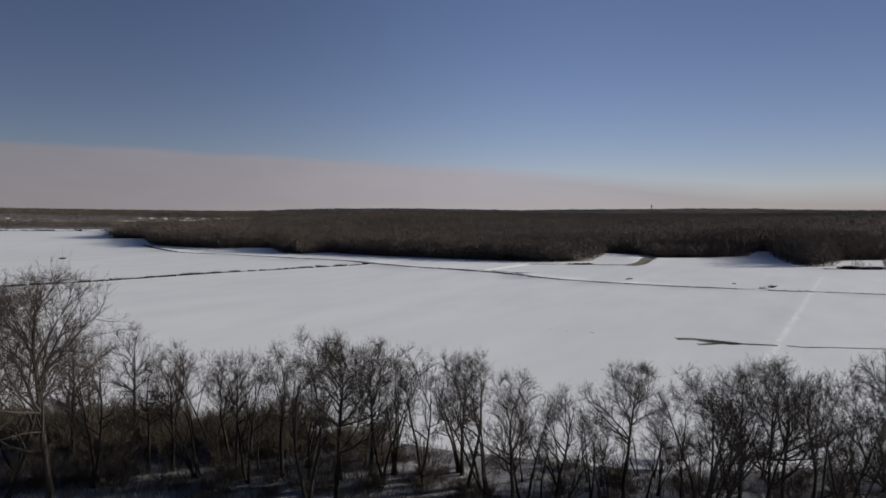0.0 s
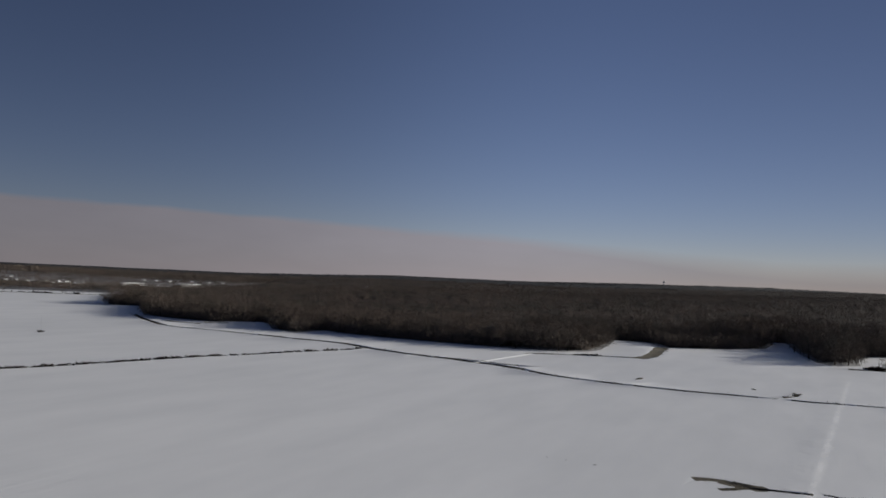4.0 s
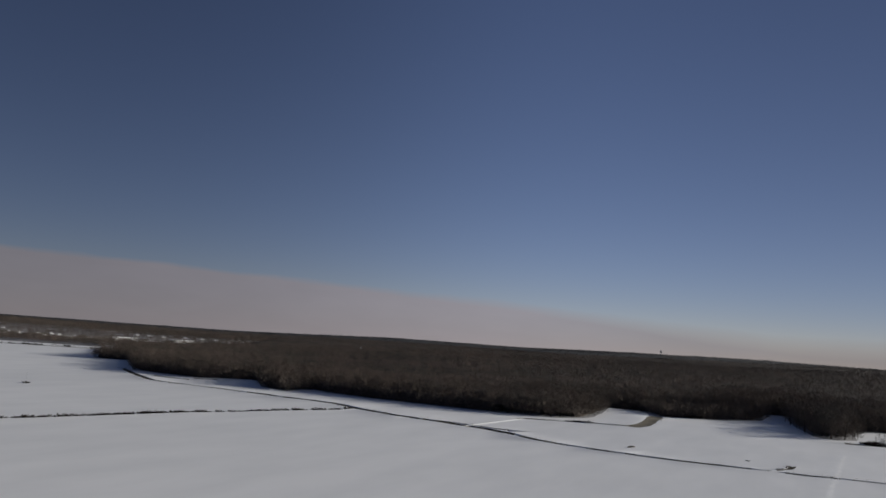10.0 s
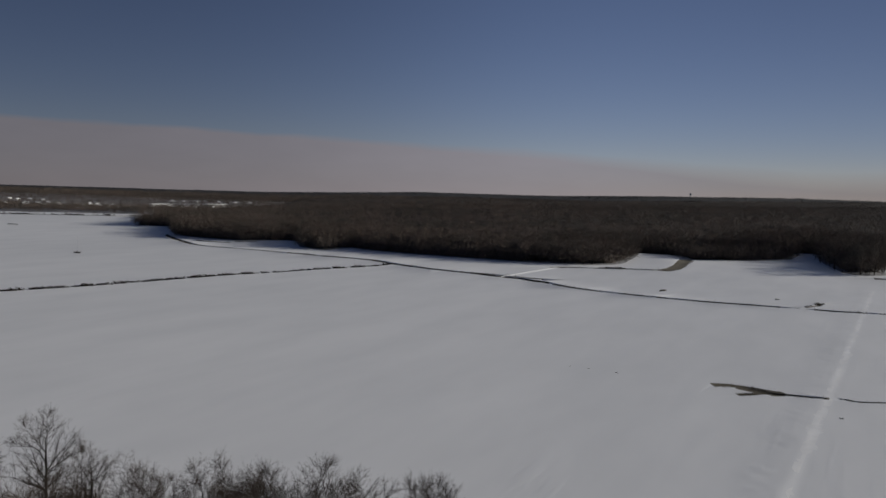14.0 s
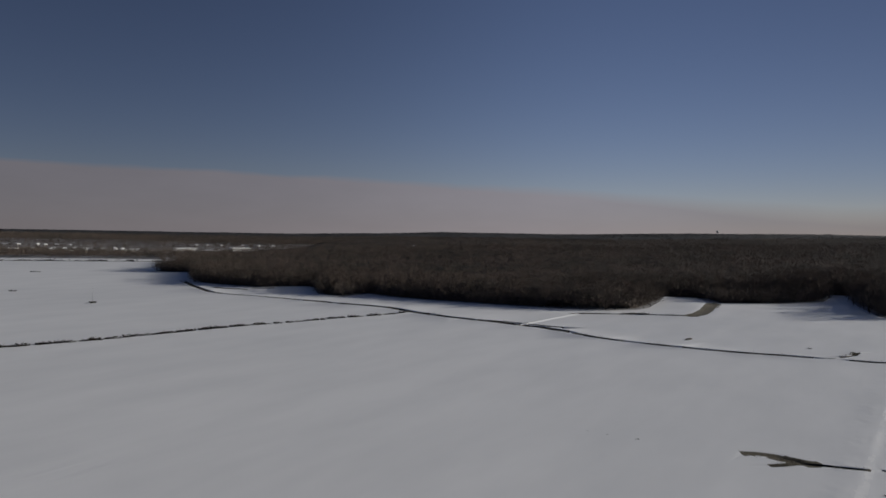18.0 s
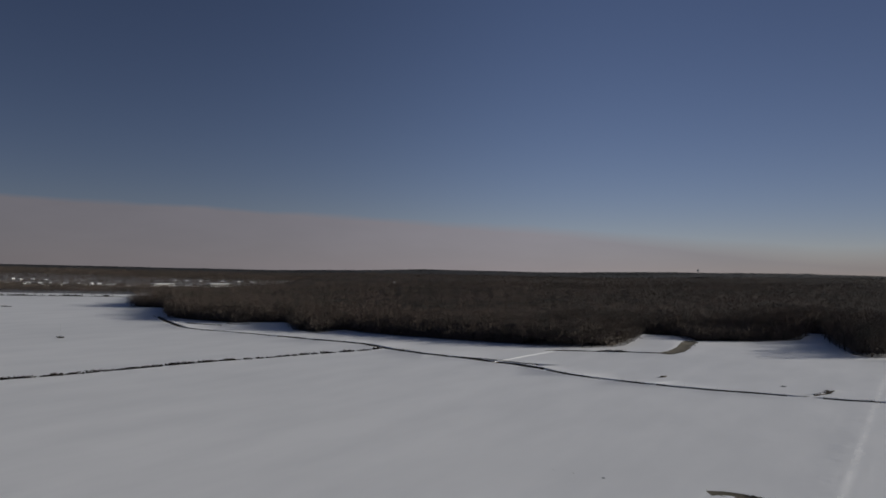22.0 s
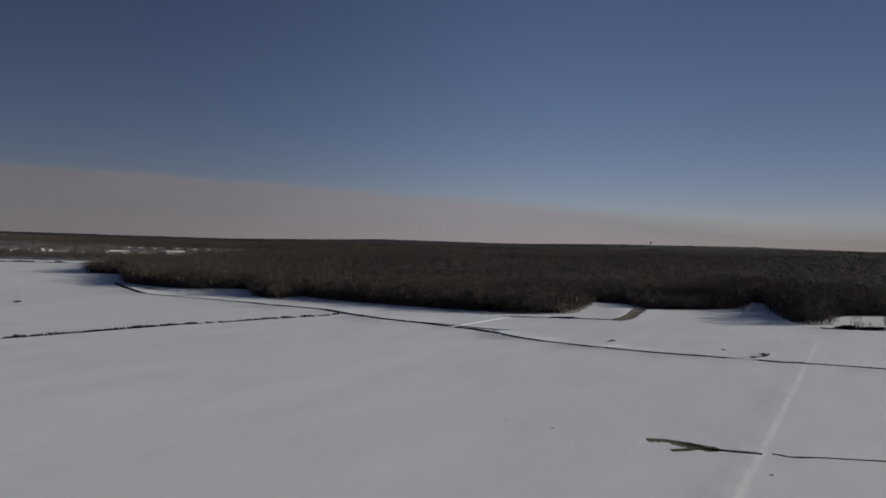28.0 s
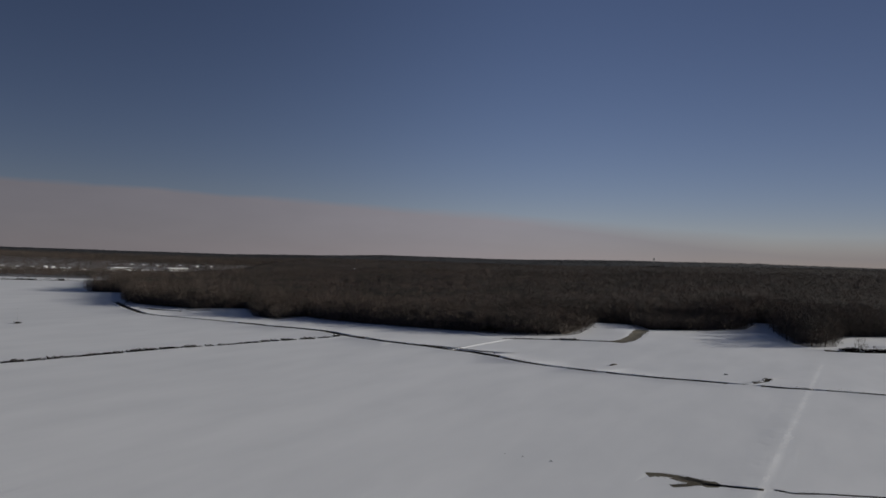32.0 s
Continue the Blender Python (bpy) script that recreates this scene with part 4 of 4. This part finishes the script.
far_lines = [(l, w) for l, w, d, m in DITCHES if l[0][1] > 215 and m and d > 0.46]
v, t = blades(far_lines, 26, 0.7, 0.25, 0.75, 0.12, 21)
tagged(new("ditch_grass", tri_mesh("ditch_grass", v, t, REED)), "dead brown grass and reeds along the field ditches", "grass", kind="stuff")
near_lines = [(l, w) for l, w, d, m in DITCHES if l[0][1] <= 215 and m]
v, t = blades(near_lines, 60, 0.75, 0.06, 0.26, 0.07, 22)
tagged(new("grass_tufts", tri_mesh("grass_tufts", v, t, REED)), "short dead grass poking through thin snow by the pool", "grass", kind="stuff")

# thin ice on the water in the open ditches
for line, width, depth, mi in DITCHES:
    if mi == 1 and width > 4 and depth > 1.2:
        lv, lf = [], []
        a, b = offset_lines(line, -width * 0.16, 6, 0.3), offset_lines(line, width * 0.16, 6, 0.3)
        for (px, py), (qx, qy) in zip(a, b):
            lv += [(px, py, -depth + 0.16), (qx, qy, -depth + 0.16)]
        lf = [(2 * i, 2 * i + 1, 2 * i + 3, 2 * i + 2) for i in range(len(a) - 1)]
        ice = new("ditch_water", mesh_of("ditch_water", lv, lf, ICE))
        tagged(ice, "dark frozen water lying in a field ditch", "water", kind="structure")

# the broken row of clumps across the field
clump = [shrub(91, 1.2, 3.0, 30, DARK_BRUSH, "brush_clump", "dark clump of dead brush in a snowed-in ditch", "shrub", 0.09),
         shrub(92, 0.9, 3.6, 32, DARK_BRUSH, "brush_clump", "low dark clump of dead brush on the snow", "shrub", 0.09),
         shrub(93, 1.6, 2.4, 16, DARK_BRUSH, "brush_clump", "upright clump of dead stems in the snow", "shrub", 0.09)]
rnd = random.Random(5)
clump_spots = []
for a, b in DASHES:
    q = a + 0.6
    while q < b:
        x, y = on_row(q)
        clump_spots.append((x + rnd.gauss(0, 0.4), y + rnd.gauss(0, 0.4), rnd.choice((0, 0, 1)), rnd.uniform(0.8, 1.45)))
        q += rnd.uniform(1.2, 2.0)
clump_spots += [(131.5, 349, 1, 0.45), (75.8, 168.8, 1, 0.19), (78.2, 183.8, 1, 0.42), (79.6, 183.7, 1, 0.38), (83.2, 183.8, 1, 0.38), (-428, 722, 1, 1.3), (-424, 723, 1, 1.0),
                (-313, 519, 1, 0.9), (-316, 520, 2, 0.7), (-224, 456, 0, 1.1), (39.1, 200.3, 1, 0.17), (33.1, 203.6, 1, 0.10),
                (144.5, 340, 1, 0.5), (147, 341.5, 0, 0.6), (142, 336, 1, 0.4), (29, 205.7, 1, 0.09)]
clump_spots += [(rnd.uniform(236, 345), rnd.uniform(456, 467), rnd.choice((0, 1, 2)), rnd.uniform(1.0, 2.2)) for _ in range(70)]
clump_spots += [(228 + 1.6 * i, 456.5 + rnd.gauss(0, 0.6), rnd.choice((0, 1)), rnd.uniform(0.5, 1.0)) for i in range(16)]
clump_spots += [(-770 + 362 * f + rnd.gauss(0, 1), 866 + 81 * f + rnd.gauss(0, 1.5), rnd.choice((0, 1, 2)), rnd.uniform(1.6, 2.6)) for f in [i / 71 for i in range(72)]]
clump_spots += [(53 + 2.6 * i, 465.6 + 0.08 * i + rnd.gauss(0, 0.5), rnd.choice((0, 1, 1)), rnd.uniform(0.8, 1.3)) for i in range(23)]
clump_spots += [(152 + 2.0 * i, 553 + 0.9 * i, rnd.choice((0, 2)), rnd.uniform(1.0, 1.9)) for i in range(34)]
used = set()
for x, y, k, size in clump_spots:
    at = pose(x, y, z_at(x, y), 0, 0, rnd.uniform(0, 360)) @ Matrix.Diagonal((size, size, size * 0.85, 1))
    if k in used:
        tagged(copy_thing(clump[k], at), group="brush clumps across the field")
    else:
        used.add(k)
        clump[k].matrix_basis = at
        clump[k]["group"] = "brush clumps across the field"

# a pile of cut brush and soil
pile = tagged(new("spoil_pile"), "dark heap of soil and brush lying on snow", "pile")
for name, w, h, mat, dz in (("soil", 3.2, 0.9, DITCH, 0), ("brush_top", 2.3, 0.55, DARK_BRUSH, 0.4)):
    bm = bmesh.new()
    bmesh.ops.create_icosphere(bm, subdivisions=3, radius=1)
    for q in bm.verts:
        k = 1 + 0.22 * noise.noise(q.co * 2.1)
        q.co = Vector((q.co.x * w * k, q.co.y * 1.3 * k, max(-0.1, q.co.z) * h * k + dz))
    me = bpy.data.meshes.new(name)
    bm.to_mesh(me)
    bm.free()
    me.materials.append(mat)
    part(name, me, pile)
pile.matrix_basis = pose(88.6, 367, z_at(88.6, 367), 0, 0, 48) @ Matrix.Diagonal((1.0, 0.55, 0.6, 1))

# a thin mast in the far field
mast = tagged(new("mast"), "thin steel mast standing alone in the snowy field", "pole")
tv, tf = [], []
tube(tv, tf, [Vector((0, 0, -0.4)), Vector((0, 0, 4)), Vector((0, 0, 9.5))], [0.05, 0.04, 0.025], 6)
part("pole", mesh_of("pole", tv, tf, STEEL, True), mast)
tv, tf = [], []
tube(tv, tf, [Vector((0, 0, -0.3)), Vector((0, 0, 0.35))], [0.3, 0.28], 8)
part("base", mesh_of("base", tv, tf, STEEL, True), mast)
mast.matrix_basis = pose(-223.5, 455, z_at(-223.5, 455))

# ---------------------------------------------------------------- trees that stand out at the woods' edge
edge_trees = []
for k, (seed, label) in enumerate(((101, "leafless tree at the forest's edge"), (102, "leafless tree with a full crown at the forest's edge"), (103, "slim leafless tree at the forest's edge"))):
    tree = tagged(new("edge_tree"), label, "tree", "trees at the forest's edge")
    tv, tf = [], []
    r2 = random.Random(seed)
    stem = bent(r2, Vector((0, 0, -0.3)), Vector((r2.gauss(0, 0.06), r2.gauss(0, 0.06), 1)), 13, 6, 0.02, 0.06)
    tube(tv, tf, stem, [0.30 - 0.04 * i for i in range(7)], 6)
    part("trunk", mesh_of("trunk", tv, tf, BARK, True), tree)
    for j in range(7):
        lv, lf = [], []
        p, d = along(stem, r2.uniform(0.35, 0.95))
        tube(lv, lf, bent(r2, p, spread(r2, d, radians(r2.uniform(30, 60))), r2.uniform(3, 5.5), 4, 0.1, 0.12), [0.13, 0.10, 0.07, 0.05, 0.02], 4)
        part("limb", mesh_of("limb", lv, lf, BARK, True), tree)
    cv, ct = crown(seed, 420, 16.5, (4.2, 5.2, 3.2)[k], 1.7, 0.11, False)
    part("crown", tri_mesh("crown", cv, ct, WOODS), tree, kind="stuff")
    edge_trees.append(tree)
rnd = random.Random(9)
used = set()
line = [p for p in WOOD_EDGE if -420 < p[0] < 480 and p[1] < 900]
for (ax, ay), (bx, by) in zip(line[:-1], line[1:]):
    ln = math.hypot(bx - ax, by - ay)
    s = rnd.uniform(0, 4)
    while s < ln:
        x, y = ax + (bx - ax) * s / ln + rnd.gauss(0, 1.2), ay + (by - ay) * s / ln + abs(rnd.gauss(0, 2)) + 2
        k, size = rnd.randrange(3), rnd.uniform(0.5, 1.08) * (1.2 if x > 200 else 1)
        at = pose(x, y, z_at(x, y), 0, 0, rnd.uniform(0, 360)) @ Matrix.Diagonal((size, size, size, 1))
        if k in used:
            copy_thing(edge_trees[k], at)
        else:
            used.add(k)
            edge_trees[k].matrix_basis = at
        s += rnd.uniform(8, 14)
# a hedge of small trees across the far end of the field, shrubs on the strip behind it, and a thin row at the eastern gap
extra = []
for i in range(64):
    f = (i + rnd.random()) / 64
    extra.append((-760 + 350 * f, 869 + 78 * f + rnd.uniform(-2, 3), rnd.uniform(0.26, 0.5)))
for i in range(60):
    extra.append((rnd.uniform(246, 345), rnd.uniform(458, 478), rnd.uniform(0.3, 0.8)))
for i in range(45):
    extra.append((rnd.uniform(262, 345), rnd.uniform(462, 500), rnd.uniform(0.35, 0.75)))
for i in range(24):
    f = rnd.random()
    extra.append((152 + 68 * f, 553 + 34 * f + rnd.gauss(0, 2), rnd.uniform(0.28, 0.48)))
for x, y, size in extra:
    tagged(copy_thing(edge_trees[rnd.randrange(3)], pose(x, y, z_at(x, y), 0, 0, rnd.uniform(0, 360)) @ Matrix.Diagonal((size, size, size, 1))),
           "small leafless tree in a thin row beyond the field", group="small trees beyond the field")

# ---------------------------------------------------------------- the town at the far west end


def box(w, d, h, x=0, y=0, z=0):
    v = [(x + sx * w / 2, y + sy * d / 2, z + sz * h) for sz in (0, 1) for sx, sy in ((-1, -1), (1, -1), (1, 1), (-1, 1))]
    return v, [(0, 3, 2, 1), (4, 5, 6, 7), (0, 1, 5, 4), (1, 2, 6, 5), (2, 3, 7, 6), (3, 0, 4, 7)]


def gable(w, d, h, z, over=0.4, thick=0.35):
    """A pitched roof with its ridge along x and a thickness of snow."""
    w, d = w / 2 + over, d / 2 + over
    v = [(-w, -d, z), (w, -d, z), (w, d, z), (-w, d, z), (-w, 0, z + h), (w, 0, z + h)]
    v += [(a, b, c + thick) for a, b, c in v]
    return v, [(0, 1, 2, 3), (6, 7, 11, 10), (9, 10, 11, 8), (6, 10, 9), (7, 8, 11), (0, 6, 7, 1), (2, 8, 9, 3), (1, 7, 8, 2), (0, 3, 9, 6)]


def house(w, d, h, pitch, wall, label, name="house", flat=False, windows=4):
    home = tagged(new(name), label, "house" if name == "house" else "building", "buildings of the far town")
    part("wall", mesh_of("wall", *box(w, d, h, 0, 0, -1.0), wall), home)
    if flat:
        v, f = box(w + 0.6, d + 0.6, 0.55, 0, 0, h - 0.98)
    else:
        v, f = gable(w, d, pitch, h - 0.99)
    roof = part("roof", mesh_of("roof", v, f, ROOF_SNOW), home, "snow-covered roof")
    if not flat:
        part("chimney", mesh_of("chimney", *box(0.7, 0.7, 1.6, w * 0.25, 0.4, h + pitch * 0.6 - 1.0), WALL_DARK), roof)
    pane = mesh_of("window", *box(1.3, 0.12, 1.4), GLASS)
    for i in range(windows):
        q = part("window", pane, home)
        q.location = (-w / 2 + (i + 0.5) * w / windows, -d / 2, 0.9)
    q = part("door", mesh_of("door", *box(1.0, 0.14, 2.1), WALL_DARK), home)
    q.location = (w * 0.12, -d / 2, -0.9)
    return home


homes = [house(12, 8, 4.6, 2.6, WALL, "pale two-storey house with a snowy roof"), house(15, 9, 3.8, 2.4, WALL, "long pale house with a snowy roof"),
         house(10, 9, 5.4, 3.0, WALL_DARK, "brick house with a snow-covered gable roof"),
         house(40, 11, 3.6, 2, CLADDING, "long low white building with a snowy flat roof", "long_building", True, 9)]
rnd = random.Random(17)
used = set()
for k, x, y in SITES:
    at = pose(x, y, float(land(x, y)) + (4 if y < 1350 and x > -200 else 0.8), 0, 0, rnd.uniform(15, 75) if k < 3 else rnd.uniform(44, 54)) @ Matrix.Diagonal((0.7, 0.7, 0.7, 1) if k < 3 else (1, 1, 1, 1))
    if k in used:
        copy_thing(homes[k], at)
    else:
        used.add(k)
        homes[k].matrix_basis = at

# water tower on the ridge
tower = tagged(new("water_tower"), "dark round water tower on the wooded ridge", "tower")
bm = bmesh.new()
bmesh.ops.create_uvsphere(bm, u_segments=20, v_segments=12, radius=6.5)
for q in bm.verts:
    q.co.z = q.co.z * 0.72 + 26
me = bpy.data.meshes.new("tank")
bm.to_mesh(me)
bm.free()
me.materials.append(TANK)
part("tank", me, tower)
for i in range(6):
    a = i * math.pi / 3
    tv, tf = [], []
    tube(tv, tf, [Vector((6.2 * math.cos(a), 6.2 * math.sin(a), -1)), Vector((5.2 * math.cos(a), 5.2 * math.sin(a), 25))], [0.4, 0.35], 6)
    part("leg", mesh_of("leg", tv, tf, TANK), tower)
tv, tf = [], []
tube(tv, tf, [Vector((0, 0, -1)), Vector((0, 0, 24))], [0.9, 0.9], 8)
part("riser", mesh_of("riser", tv, tf, TANK), tower)
tower.matrix_basis = pose(802, 2993, float(land(802, 2993)) + 0.5) @ Matrix.Diagonal((0.62, 0.62, 0.8, 1))
